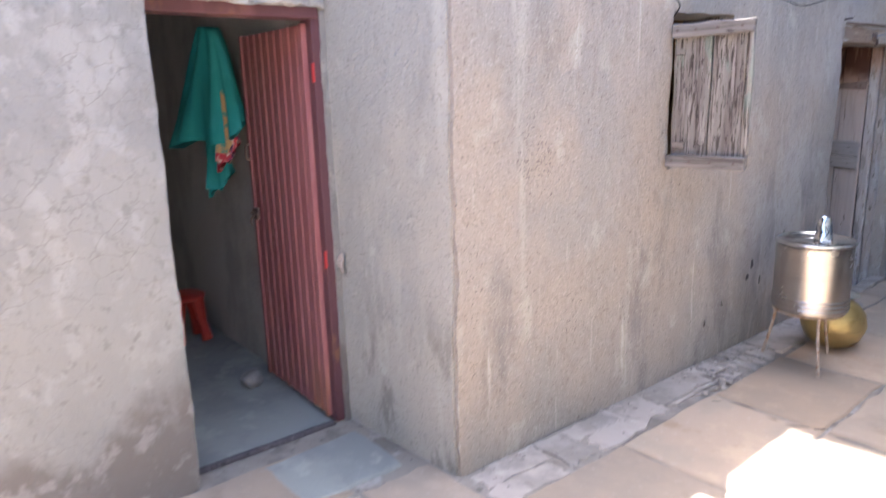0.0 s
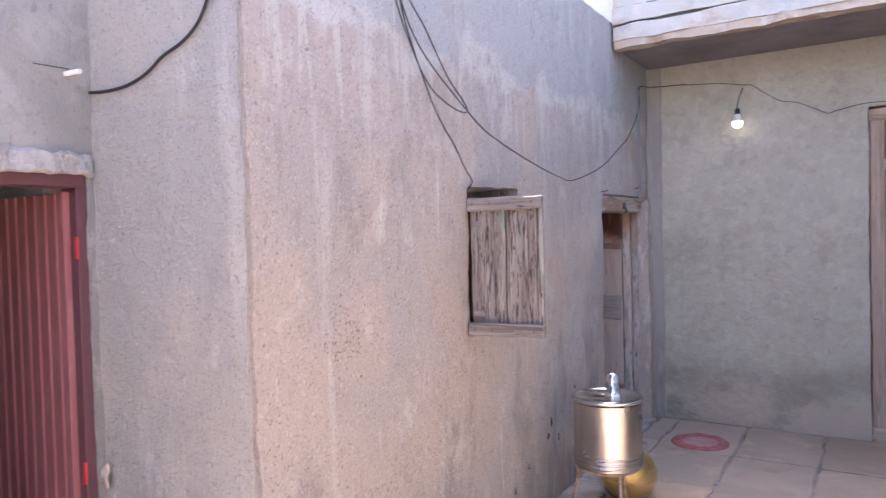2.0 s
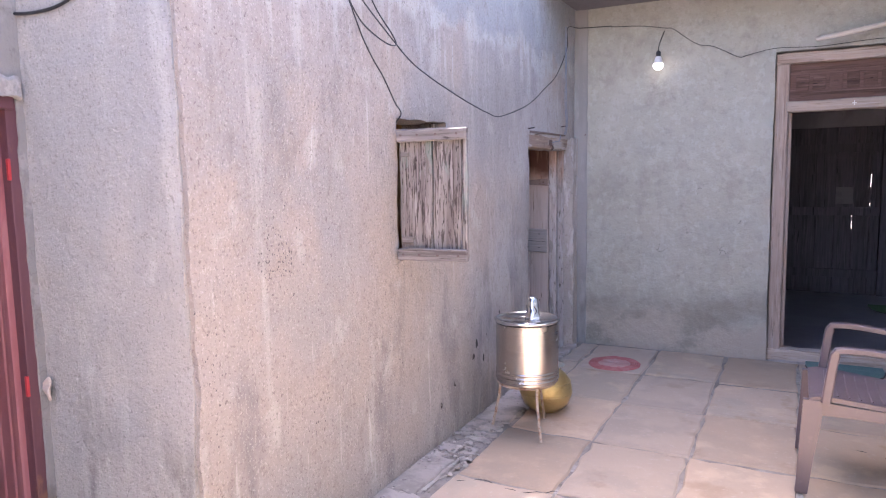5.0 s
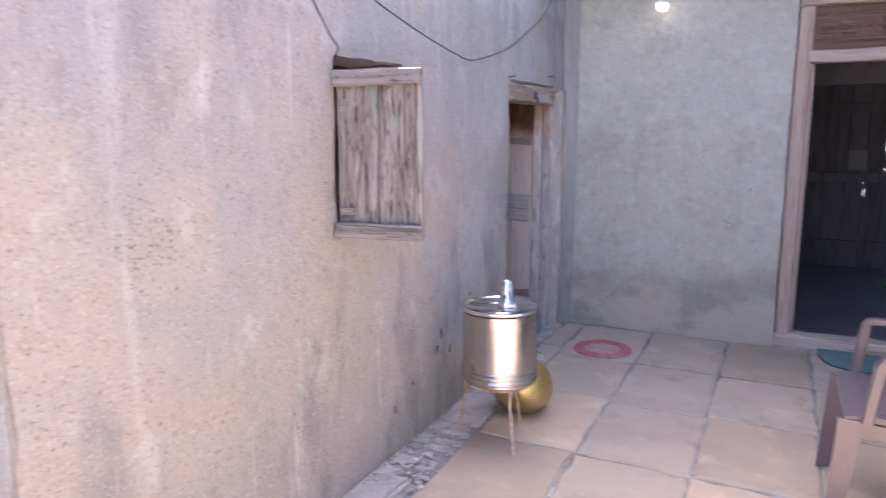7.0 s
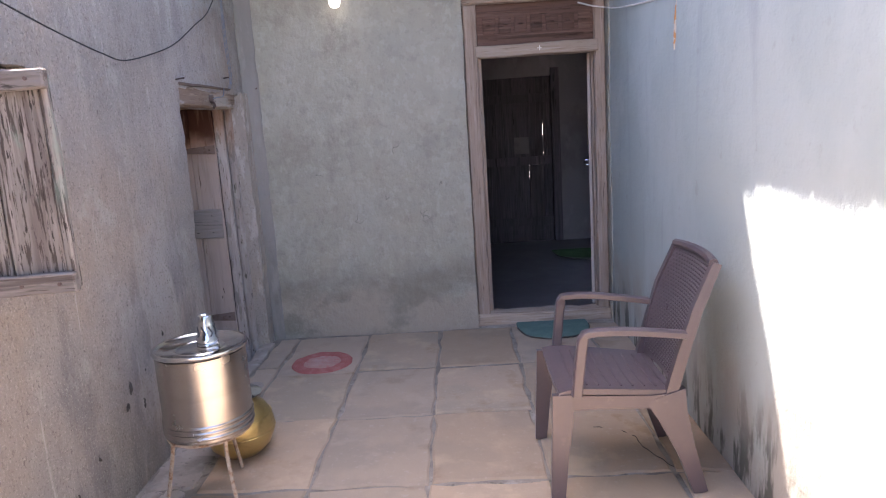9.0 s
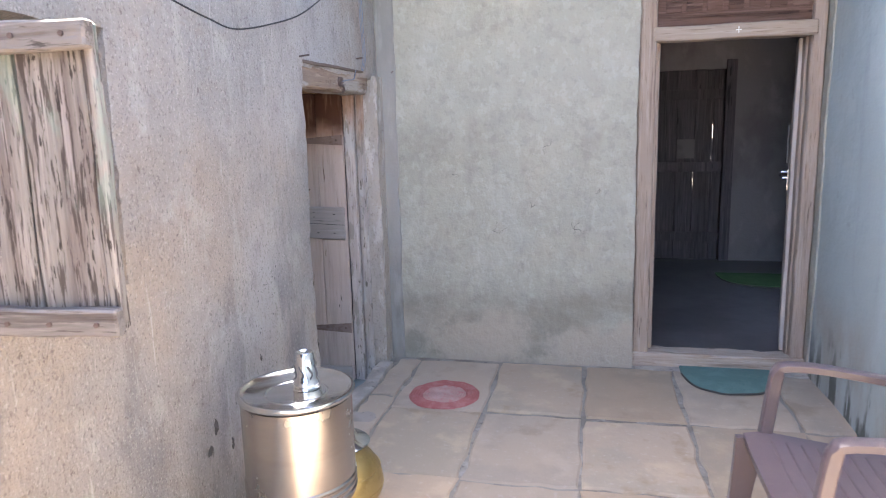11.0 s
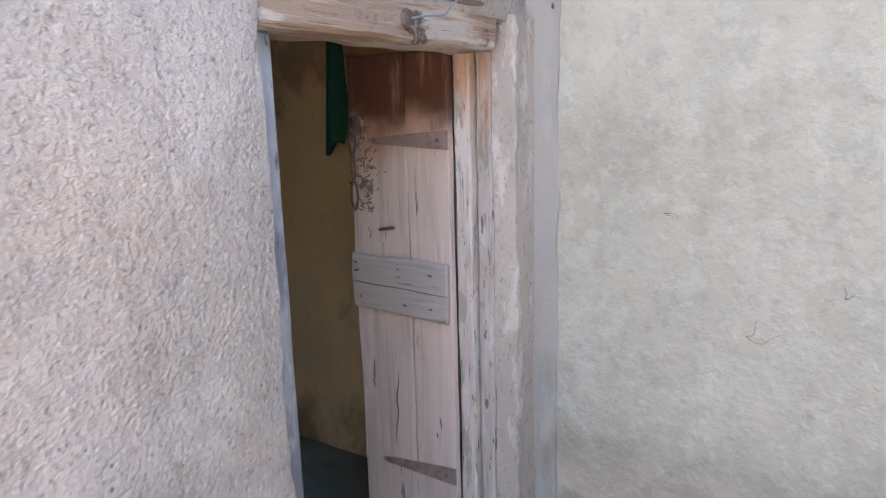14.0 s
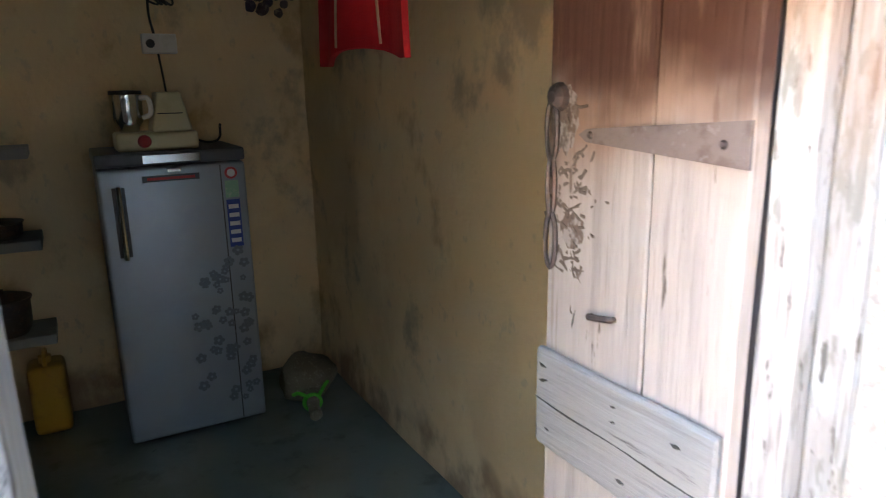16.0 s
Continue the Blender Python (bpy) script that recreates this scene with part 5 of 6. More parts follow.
def light_bulb():
    ob = thing("light_bulb", -1.085, 6.0, 2.41, "lit white bulb hanging from a black holder", "bulb")
    part("dome", lathe([(0.0, 0.0), (0.018, 0.003), (0.034, 0.016), (0.041, 0.036), (0.040, 0.052), (0.0, 0.053)], 28), "lit", ob, "glowing white dome", smooth=True)
    part("cap", lathe([(0.0, 0.0535), (0.039, 0.0535), (0.026, 0.100), (0.017, 0.112), (0.0, 0.113)], 28), "white_plastic", ob, "white plastic bulb body", smooth=True)
    part("holder", lathe([(0.0, 0.113), (0.019, 0.113), (0.020, 0.145), (0.012, 0.156), (0.0, 0.158)], 20), "black_plastic", ob, smooth=True)
    part("flex", tube([(0, 0, 0.155), (0.002, 0.03, 0.22), (0.03, 0.09, 0.33)], 0.004, 6, 6), "cable", ob)


def cable(name, points, radius, material, label, jitter=0.006, steps=6):
    ob = thing(name, 0, 0, 0, label, "cable")
    random.seed(len(points) + int(points[0][2] * 10))
    pts = [Vector(p) + Vector([random.uniform(-jitter, jitter) * k for k in ((0, 1, 1) if abs(points[0][0] - points[-1][0]) < 0.05 else (1, 0, 1))]) for p in points]
    part("wire", tube(pts, radius, 6, steps), material, ob, smooth=True)


def cables():
    x = -1.806
    cable("wall_cable", [(x, 2.30, 3.21), (x, 2.36, 2.88), (x, 2.43, 2.60), (x, 2.60, 2.42), (x + 0.01, 2.93, 2.222), (x, 3.134, 2.154), (x, 3.30, 2.10), (x, 3.466, 2.061), (x, 3.68, 2.02), (x, 3.898, 1.986), (x, 4.08, 1.965), (x, 4.27, 1.956), (x, 4.58, 2.01), (x, 4.887, 2.10), (x, 5.2, 2.23), (x, 5.512, 2.373), (x, 5.803, 2.633), (x, 5.81, 2.80), (-1.77, 6.05, 2.84), (-1.499, 6.08, 2.825)], 0.0034, "cable", "black cable sagging along the stucco wall")
    cable("wall_cable", [(x, 2.28, 3.21), (x, 2.34, 2.85), (x, 2.40, 2.62), (x, 2.52, 2.40), (x, 2.66, 2.27), (x + 0.01, 2.84, 2.205), (x + 0.012, 2.94, 2.215), (x + 0.012, 2.90, 2.26), (x, 2.78, 2.36), (x, 2.62, 2.52), (x, 2.44, 2.72), (x, 2.33, 3.21)], 0.0034, "cable", "looped black cable hanging on the wall")
    cable("wall_cable", [(x, 2.32, 3.21), (x, 2.39, 2.80), (x, 2.449, 2.552), (x, 2.621, 2.26), (x, 2.72, 2.14), (x, 2.842, 2.048), (x, 2.93, 1.94), (x, 2.985, 1.88), (-1.86, 3.02, 1.84)], 0.0034, "cable", "black cable running down into the window")
    cable("wall_cable", [(px, 1.612 + 0.0763 * (px + 1.842), pz) for px, pz in ((-2.61, 2.19), (-2.50, 2.178), (-2.37, 2.185), (-2.27, 2.215), (-2.19, 2.26), (-2.09, 2.295), (-2.02, 2.345), (-1.97, 2.42), (-1.90, 2.56), (-1.865, 2.8), (-1.85, 3.21))], 0.0060, "cable", "thick black cable looping over the grey return wall", 0.003)
    y = 6.082
    cable("lamp_cable", [(-1.50, y, 2.825), (-1.25, y, 2.80), (-1.06, y, 2.765), (-0.98, y, 2.75), (-0.88, y, 2.67), (-0.78, y, 2.60), (-0.68, y, 2.575), (-0.58, y, 2.535), (-0.47, y, 2.475), (-0.40, y, 2.48), (-0.2, y, 2.515), (0.1, y, 2.50), (0.5, y, 2.515), (0.8, y, 2.50)], 0.0024, "cable", "thin black lamp cable pinned across the wall")
    for k in range(3):
        d = k * 0.022
        cable("blue_wire", [(x, 5.74 + d, 2.80), (x, 5.745 + d * 0.7, 2.5), (x, 5.735 + d * 1.2, 2.2), (x + 0.004, 5.75 + d, 1.98), (x + 0.008, 5.69 + d, 1.885)], 0.002, "blue_wire", "thin blue wire strand hanging above the door")
    cable("blue_wire", [(-1.815, 5.64, 1.885), (-1.80, 5.58, 1.86), (-1.79, 5.53, 1.835), (-1.80, 5.46, 1.825), (-1.815, 5.42, 1.815)], 0.003, "blue_wire", "blue wire tied to the lintel staple", 0.004)


def cord():
    ob = thing("white_cord", 0, 0, 0, "white cord stretched between door frame and wall with a tassel", "cord")
    part("cord", tube([(0.62, 6.06, 2.345), (0.70, 5.9, 2.29), (0.78, 5.65, 2.235), (0.825, 5.35, 2.20)], [0.006, 0.005, 0.005, 0.006], 8, 5), "white_cord", ob)
    part("cord", tube([(0.825, 5.35, 2.20), (0.845, 5.0, 2.17), (0.85, 4.7, 2.15), (0.86, 4.42, 2.14)], [0.005, 0.006, 0.007, 0.006], 8, 5), "white_cord", ob)
    part("tassel", tube([(0.847, 4.58, 2.14), (0.842, 4.60, 2.05), (0.842, 4.60, 1.96), (0.842, 4.61, 1.88), (0.842, 4.62, 1.86)], [0.002, 0.003, 0.009, 0.008, 0.001], 7, 4), "tassel", ob, "frayed orange and white tassel")


def bamboo_stick():
    ob = thing("bamboo_stick", 0, 0, 0, "pale bamboo stick jutting out above the main door", "stick")
    part("stick", tube([(0.07, 5.95, 2.535), (0.30, 5.98, 2.57), (0.62, 6.02, 2.63), (0.85, 6.05, 2.665)], [0.016, 0.019, 0.020, 0.021], 8, 5), "bamboo", ob)
    part("knot", tube([(0.38, 5.99, 2.585), (0.392, 5.991, 2.587)], 0.023, 8, 1), "bamboo", ob)
    ob = thing("loose_thread", 0, 0, 0, "pale loose thread hanging from the roof slab", "thread")
    part("thread", tube([(-0.223, 5.165, 3.28), (-0.12, 5.16, 3.10), (-0.045, 5.15, 3.0), (0.08, 5.15, 2.87), (0.207, 5.15, 2.70)], 0.0035, 5, 6), "white_cord", ob)


def socket_box():
    ob = thing("junction_box", 0.765, 6.03, 2.50, "grey junction box with loose wires above the door", "junction box")
    part("box", boxed(-0.01, 0.07, -0.07, 0.06, 0.0, 0.16, 0.006), "white_plastic", ob)
    part("loose_wire", tube([(0.0, -0.03, 0.05), (-0.06, -0.05, 0.0), (-0.07, -0.05, -0.08), (-0.02, -0.05, -0.11), (0.02, -0.03, -0.05)], 0.005, 6, 6), "cable", ob)
    part("loose_wire", tube([(0.03, -0.04, 0.02), (0.05, -0.07, -0.04), (0.0, -0.07, -0.09)], 0.005, 6, 6), "white_cord", ob)


def pipe_peg():
    ob = thing("pipe_peg", -2.57, 1.46, 2.235, "short white pipe stub in the cement wall", "peg")
    part("pipe", tube([(0.0, 0, 0), (0.065, 0.02, 0.004)], 0.009, 12, 1), "white_plastic", ob)
    part("string", tube([(0.03, 0.0, 0.012), (0.015, -0.2, 0.01), (0.02, -0.5, -0.01), (0.015, -0.9, 0.0)], 0.0025, 5, 5), "crack", ob)


def plaster_lump():
    ob = thing("plaster_lump", -2.56, 1.548, 0.78, "broken lump of pale plaster beside the door post", "plaster")
    bm = bmesh.new()
    bmesh.ops.create_icosphere(bm, subdivisions=3, radius=0.021)
    for v in bm.verts:
        v.co.z *= 2.4
        v.co.y *= 0.5
    part("lump", warp(bm, 0.02, 25, 2), "stone_pale", ob)


# ---- store room things ----
def draped(name, x, y, z, label, material, top, bottom, height, folds, depth, turn=0.0, lean=0.0, hem=None):
    """Cloth gathered at its top: a closed pleated loop that widens downwards."""
    ob = thing(name, x, y, z, label, "cloth", turn=turn)
    def loop(v, n=72):
        w = top + (bottom - top) * (v ** 0.7)
        ring = []
        for i in range(n):
            a = 2 * math.pi * i / n
            pleat = 1 + (0.22 + 0.55 * v) * math.sin(folds * a + 2.0 * v) * 0.6
            px = w * math.cos(a) + lean * v
            py = depth * (0.5 + 0.7 * v) * math.sin(a) * pleat + 0.018 * v * math.sin(folds * 1.7 * a)
            drop = 0.06 * v * math.sin(a * 1.0 + 0.6) + 0.03 * v * math.sin(3 * a)
            ring.append((px, py - depth, -height * v + drop))
        return ring
    def band(v0, v1, n):
        bm = bmesh.new()
        rings = [[bm.verts.new(p) for p in loop(v0 + (v1 - v0) * k / n)] for k in range(n + 1)]
        for a, b in zip(rings, rings[1:]):
            for i in range(len(a)):
                bm.faces.new((a[i], a[(i + 1) % len(a)], b[(i + 1) % len(a)], b[i]))
        bm.faces.new(rings[0][::-1])
        bm.faces.new(rings[-1])
        return bm
    part("drape", band(0.0, 0.88 if hem else 1.0, 20), material, ob, smooth=True, edge=80)
    if hem:
        part("hem", band(0.882, 1.0, 4), hem, ob, "printed cloth border", smooth=True, edge=80)
    return ob


def store_things():
    draped("hanging_cloth", -3.56, 1.53, 1.885, "teal cotton cloth hung in folds on the wall", "cloth_green", 0.05, 0.42, 0.56, 9, 0.10, 0.0, -0.17, None)
    ob = draped("hanging_cloth", -3.42, 1.44, 1.57, "printed end of a teal cloth, ochre and red", "cloth_gold", 0.03, 0.075, 0.34, 5, 0.035, 0.0, 0.02, "cloth_print")
    draped("hanging_cloth", -3.72, 1.50, 1.46, "lower teal tail of a folded cloth", "cloth_green", 0.05, 0.085, 0.40, 5, 0.045, 0.0, 0.05, None)
    ob = thing("plastic_stool", -4.26, 1.37, 0.0, "small orange-red plastic stool on the store floor", "stool")
    part("seat", lathe([(0.0, 0.27), (0.10, 0.27), (0.125, 0.28), (0.125, 0.295), (0.10, 0.31), (0.0, 0.305)], 28), "orange_plastic", ob, smooth=True)
    for k in range(4):
        a = math.pi / 4 + k * math.pi / 2
        part("leg", tube([(0.08 * math.cos(a), 0.08 * math.sin(a), 0.275), (0.10 * math.cos(a), 0.10 * math.sin(a), 0.12), (0.125 * math.cos(a), 0.125 * math.sin(a), 0.0)], [0.045, 0.030, 0.036], 8, 4), "orange_plastic", ob)
    ob = thing("door_stone", -3.29, 1.375, 0.03, "rounded grey stone holding the door open", "stone")
    bm = bmesh.new()
    bmesh.ops.create_icosphere(bm, subdivisions=3, radius=0.062)
    for v in bm.verts:
        v.co.z *= 0.68
    part("stone", warp(bm, 0.018, 12, 3), "stone", ob, smooth=True, edge=80)


# ---- kitchen things ----
def fridge():
    ob = thing("fridge", -5.03, 5.495, -0.115, "silver-grey single-door fridge with a dark floral print", "fridge")
    ob.scale.z = 0.977
    part("cabinet", boxed(-0.25, 0.19, -0.322, 0.322, 0.012, 1.44, 0.012), "fridge_dark", ob)
    door = part("door", boxed(0.195, 0.255, -0.325, 0.325, 0.018, 1.385, 0.018, 3), "fridge", ob, smooth=True)
    part("top_trim", boxed(-0.25, 0.262, -0.328, 0.328, 1.392, 1.455, 0.014), "fridge_dark", ob)
    part("chrome_strip", boxed(0.262, 0.267, -0.13, 0.12, 1.402, 1.442, 0.002), "chrome", ob)
    part("handle", tube([(0.257, -0.245, 1.290), (0.285, -0.245, 1.280), (0.285, -0.245, 0.990), (0.257, -0.245, 0.980)], 0.012, 8, 4), "chrome", door)
    part("handle_recess", boxed(0.2545, 0.2575, -0.272, -0.218, 0.970, 1.300, 0.001), "fridge_dark", door)
    part("badge", boxed(0.255, 0.259, -0.14, 0.11, 1.315, 1.345, 0.002), "fridge_dark", door, "dark name strip")
    part("badge_bar", boxed(0.2592, 0.2602, -0.12, 0.09, 1.323, 1.336), "sticker_red", door)
    part("seam", boxed(0.2548, 0.2556, 0.204, 0.210, 0.03, 1.375), "fridge_dark", door)
    part("lock", boxed(0.255, 0.262, -0.03, 0.03, 1.355, 1.372, 0.003), "chrome", door)
    bm = lathe([(0.0, 0.0), (0.030, 0.0), (0.030, 0.0015), (0.0, 0.0016)], 20)
    part("round_sticker", bm, "sticker_red", door).matrix_basis = pose(0.2555 * U, 0.255 * U, 1.332 * U, 0, 90, 0)
    part("round_sticker", lathe([(0.0, 0.0), (0.019, 0.0), (0.019, 0.0012), (0.0, 0.0013)], 20), "sticker_white", door).matrix_basis = pose(0.2575 * U, 0.255 * U, 1.332 * U, 0, 90, 0)
    part("green_label", boxed(0.2552, 0.2565, 0.222, 0.286, 1.210, 1.295), "sticker_green", door)
    label = part("blue_label", boxed(0.2552, 0.2565, 0.222, 0.286, 0.960, 1.200), "sticker_blue", door, "blue printed label strip")
    for k in range(5):
        part("label_bar", boxed(0.2566, 0.2572, 0.230, 0.278, 0.982 + k * 0.043, 1.003 + k * 0.043), "sticker_white", door)
    random.seed(3)
    for k in range(70):
        y, z = random.uniform(0.0, 0.29), random.uniform(0.14, 0.95)
        if random.random() > 0.35 + 2.4 * y:
            continue
        bm = bmesh.new()
        r = random.uniform(0.011, 0.020)
        for j in range(5):
            a = j * 2 * math.pi / 5 + k
            lathe([(0.0, 0.0), (r * 0.62, 0.0), (r * 0.55, 0.0012), (0.0, 0.0013)], 8, bm, (r * 0.9 * math.cos(a), r * 0.9 * math.sin(a), 0))
        part("printed_flower", bm, "floral", door).matrix_basis = pose(0.2553 * U, y * U, z * U, 0, 90, 0)
    for y in (-0.26, 0.26):
        part("foot", boxed(0.14, 0.20, y - 0.03, y + 0.03, 0.0, 0.012, 0.002), "black_plastic", ob)


def mixer():
    ob = thing("mixer_grinder", -4.93, 5.44, 1.307, "cream mixer grinder with a steel jar on the fridge", "mixer")
    part("base", boxed(-0.11, 0.10, -0.17, 0.19, 0.0, 0.085, 0.02, 3), "cream_plastic", ob, smooth=True)
    bm = boxed(-0.10, 0.085, -0.01, 0.17, 0.08, 0.265, 0.02, 3)
    for v in bm.verts:
        if v.co.z > 0.15:
            v.co.y = 0.075 + (v.co.y - 0.075) * 0.62
    part("housing", bm, "cream_plastic", ob, smooth=True)
    part("seam", boxed(0.086, 0.089, 0.02, 0.13, 0.165, 0.170), "black_plastic", ob)
    part("dial", lathe([(0.0, 0.0), (0.030, 0.0), (0.026, 0.014), (0.0, 0.015)], 20), "sticker_red", ob).matrix_basis = pose(0.10 * U, -0.05 * U, 0.045 * U, 0, 90, 0)
    jar = part("jar", lathe([(0.0, 0.0), (0.042, 0.0), (0.045, 0.02), (0.066, 0.05), (0.070, 0.17), (0.0, 0.171)], 32, None, (0, -0.10, 0.085)), "steel_bright", ob, "polished steel jar", smooth=True)
    part("lid", lathe([(0.0, 0.0), (0.072, 0.0), (0.070, 0.016), (0.0, 0.02)], 32, None, (0, -0.10, 0.2565)), "black_plastic", jar, smooth=True)
    part("jar_handle", tube([(0.045, -0.045, 0.24), (0.06, -0.01, 0.235), (0.06, -0.005, 0.17), (0.045, -0.04, 0.15)], 0.012, 8, 5), "white_plastic", jar)
    part("jar_handle", tube([(0.066, -0.115, 0.23), (0.082, -0.118, 0.22), (0.082, -0.118, 0.15), (0.066, -0.115, 0.14)], 0.009, 8, 5), "white_plastic", jar)
    part("flex", tube([(-0.05, 0.17, 0.05), (-0.02, 0.24, 0.02), (0.0, 0.30, 0.035), (-0.10, 0.33, 0.10)], 0.006, 6, 6), "cable", ob)


def pot(name, x, y, z, r, h, material, label):
    ob = thing(name, x, y, z, label, "pot")
    part("body", lathe([(0.0, 0.0), (r * 0.8, 0.0), (r * 0.97, h * 0.2), (r, h * 0.8), (r * 1.08, h * 0.86), (r * 1.08, h * 0.9), (0.0, h * 0.88)], 28), material, ob, smooth=True)
    part("lid", lathe([(0.0, h * 0.885), (r, h * 0.905), (r * 0.6, h), (r * 0.12, h * 1.02), (r * 0.12, h * 1.12), (0.0, h * 1.13)], 28), material, ob, smooth=True)


def kitchen_things():
    fridge()
    mixer()
    ob = thing("power_socket", -5.375, 5.565, 1.81, "white power socket box with a plug and cable", "socket")
    bm = boxed(-0.01, 0.04, -0.085, 0.085, -0.045, 0.055, 0.008)
    part("box", bm, "white_plastic", ob)
    part("dark_socket", lathe([(0.0, 0.0), (0.022, 0.0), (0.022, 0.004), (0.0, 0.005)], 16), "black_plastic", ob).matrix_basis = pose(0.04 * U, -0.045 * U, 0.005 * U, 0, 90, 0)
    part("flex", tube([(0.02, -0.02, 0.05), (0.02, -0.035, 0.15), (0.02, -0.03, 0.30), (0.015, -0.03, 0.5)], 0.007, 6, 5), "cable", ob)
    part("flex", tube([(0.02, -0.01, -0.045), (0.02, 0.0, -0.15), (0.03, 0.01, -0.30)], 0.006, 6, 5), "cable", ob)
    ob = thing("wire_bundle", -5.36, 5.58, 2.04, "dark tangled wires at a ceiling hook", "wires")
    for k in range(4):
        part("wire", tube([(0.0, -0.03 * k, 0.12), (0.03, 0.05 - 0.03 * k, 0.05), (0.03, -0.06 + 0.04 * k, 0.0), (0.01, 0.02 * k, -0.03), (0.0, -0.02, 0.03)], 0.006, 6, 5), "cable", ob)
    ob = thing("clothes_line", 0, 0, 0, "thin grey rope stretched across the kitchen", "rope")
    part("rope", tube([(-5.39, 5.72, 2.30), (-3.6, 5.74, 2.26), (-2.10, 5.74, 2.30)], 0.006, 6, 8), "white_cord", ob)
    red = thing("red_cloth", -3.055, 5.742, 2.26, "red cotton cloth with pale stripes on a rope", "cloth")
    bm = bmesh.new()
    n = 40
    rows = []
    for k in range(9):
        v = k / 8
        row = []
        for s in (1, -1):
            for i in range(n + 1) if s > 0 else range(n, -1, -1):
                u = i / n
                px = (u - 0.5) * (0.42 + 0.23 * v) + 0.015 * math.sin(5 * v)
                row.append(bm.verts.new((px, 0.017 * math.sin(9 * u + 1.2 * v) * (0.4 + v) + s * 0.008, -0.61 * v - 0.018 * v * math.sin(7 * u + 1))))
        rows.append(row)
    for a, b in zip(rows, rows[1:]):
        for i in range(len(a)):
            bm.faces.new((a[i], a[(i + 1) % len(a)], b[(i + 1) % len(a)], b[i]))
    bm.faces.new(rows[0][::-1])
    bm.faces.new(rows[-1])
    part("drape", bm, "cloth_red", red, smooth=True, edge=80)
    for u in (0.42, 0.70):
        pts = [((u - 0.5) * (0.42 + 0.23 * v) + 0.015 * math.sin(5 * v), 0.017 * math.sin(9 * u + 1.2 * v) * (0.4 + v) - 0.012, -0.60 * v) for v in (0.02, 0.25, 0.5, 0.75, 0.98)]
        part("stripe", tube(pts, 0.0035, 6, 3, None, 0.5), "cloth_stripe", red, "pale woven stripe")
    draped("green_cloth", -2.86, 6.32, 2.12, "dark green cloth hanging on the ochre wall", "cloth_dark", 0.014, 0.055, 0.64, 5, 0.03)
    ob = thing("hanging_bundle", -5.18, 6.08, 2.02, "dark mottled bundle hanging in the kitchen corner", "bundle")
    random.seed(8)
    for k in range(46):
        c = Vector((random.gauss(0, 0.05), random.gauss(0, 0.09), random.gauss(0.08, 0.05)))
        bm = bmesh.new()
        bmesh.ops.create_icosphere(bm, subdivisions=2, radius=random.uniform(0.02, 0.036), matrix=Matrix.Translation(c))
        part("garlic_head", warp(bm, 0.012, 30, k), "bundle", ob, smooth=True, edge=80)
    part("string", tube([(0, 0, 0.1), (0, 0, 0.4), (0, 0, 0.69)], 0.006, 6, 3), "cable", ob)
    ob = thing("grain_sack", -4.90, 6.09, -0.115, "small grey woven sack tied with bright green cloth", "sack")
    bm = bmesh.new()
    bmesh.ops.create_icosphere(bm, subdivisions=4, radius=0.158)
    for v in bm.verts:
        v.co.z = max(v.co.z * 0.85 + 0.12, 0.0)
        v.co.x *= 1.15
    part("bag", warp(bm, 0.05, 7, 2), "sack", ob, smooth=True, edge=80)
    part("neck", tube([(0.17, -0.03, 0.09), (0.25, -0.05, 0.05), (0.32, -0.06, 0.035)], [0.05, 0.03, 0.035], 12, 4), "sack", ob)
    part("tie", tube([(0.22 + 0.01 * math.cos(a), -0.045 + 0.042 * math.cos(a), 0.062 + 0.042 * math.sin(a)) for a in [i * math.pi / 5 for i in range(11)]], 0.012, 7, 3), "lime_tie", ob)
    part("tie_end", tube([(0.23, -0.07, 0.10), (0.20, -0.11, 0.12), (0.16, -0.13, 0.10)], 0.010, 7, 4), "lime_tie", ob)
    part("tie_end", tube([(0.23, -0.01, 0.10), (0.20, 0.03, 0.13), (0.17, 0.06, 0.14)], 0.010, 7, 4), "lime_tie", ob)
    ob = thing("kitchen_shelf", -5.37, 4.58, -0.115, "grey stone wall shelf with black and steel pots", "shelf")
    for z in (0.55, 1.02, 1.45):
        part("shelf_board", warp(cuts(boxed(0.0, 0.30, -0.55, 0.33, z - 0.05, z, 0.006), 1, 8), 0.004, 6, z), "grey_stone", ob)
    part("side_panel", warp(cuts(boxed(0.0, 0.27, -0.60, -0.55, 0.0, 1.7, 0.006), 2, 8), 0.004, 6, 1), "grey_stone", ob)
    part("side_panel", boxed(0.0, 0.24, -0.05, -0.01, 0.0, 0.50, 0.006), "dark_wood", ob)
    pot("cooking_pot", -5.20, 4.70, 0.435, 0.12, 0.20, "iron", "blackened round cooking pot with a lid")
    pot("cooking_pot", -5.21, 4.74, 0.905, 0.10, 0.09, "iron", "blackened shallow pan with a lid")
    pot("steel_container", -5.21, 4.68, 1.335, 0.06, 0.13, "steel", "small steel container with a lid")
    pot("steel_container", -5.21, 4.33, 0.905, 0.08, 0.16, "steel", "steel container with a lid")
    ob = thing("yellow_can", -5.24, 4.835, -0.115, "yellow plastic oil can standing under the shelf", "can")
    part("can", boxed(-0.10, 0.10, -0.085, 0.085, 0.0, 0.36, 0.035, 3), "yellow_plastic", ob, smooth=True)
    part("cap", lathe([(0.0, 0.36), (0.03, 0.36), (0.03, 0.395), (0.0, 0.40)], 16), "yellow_plastic", ob)
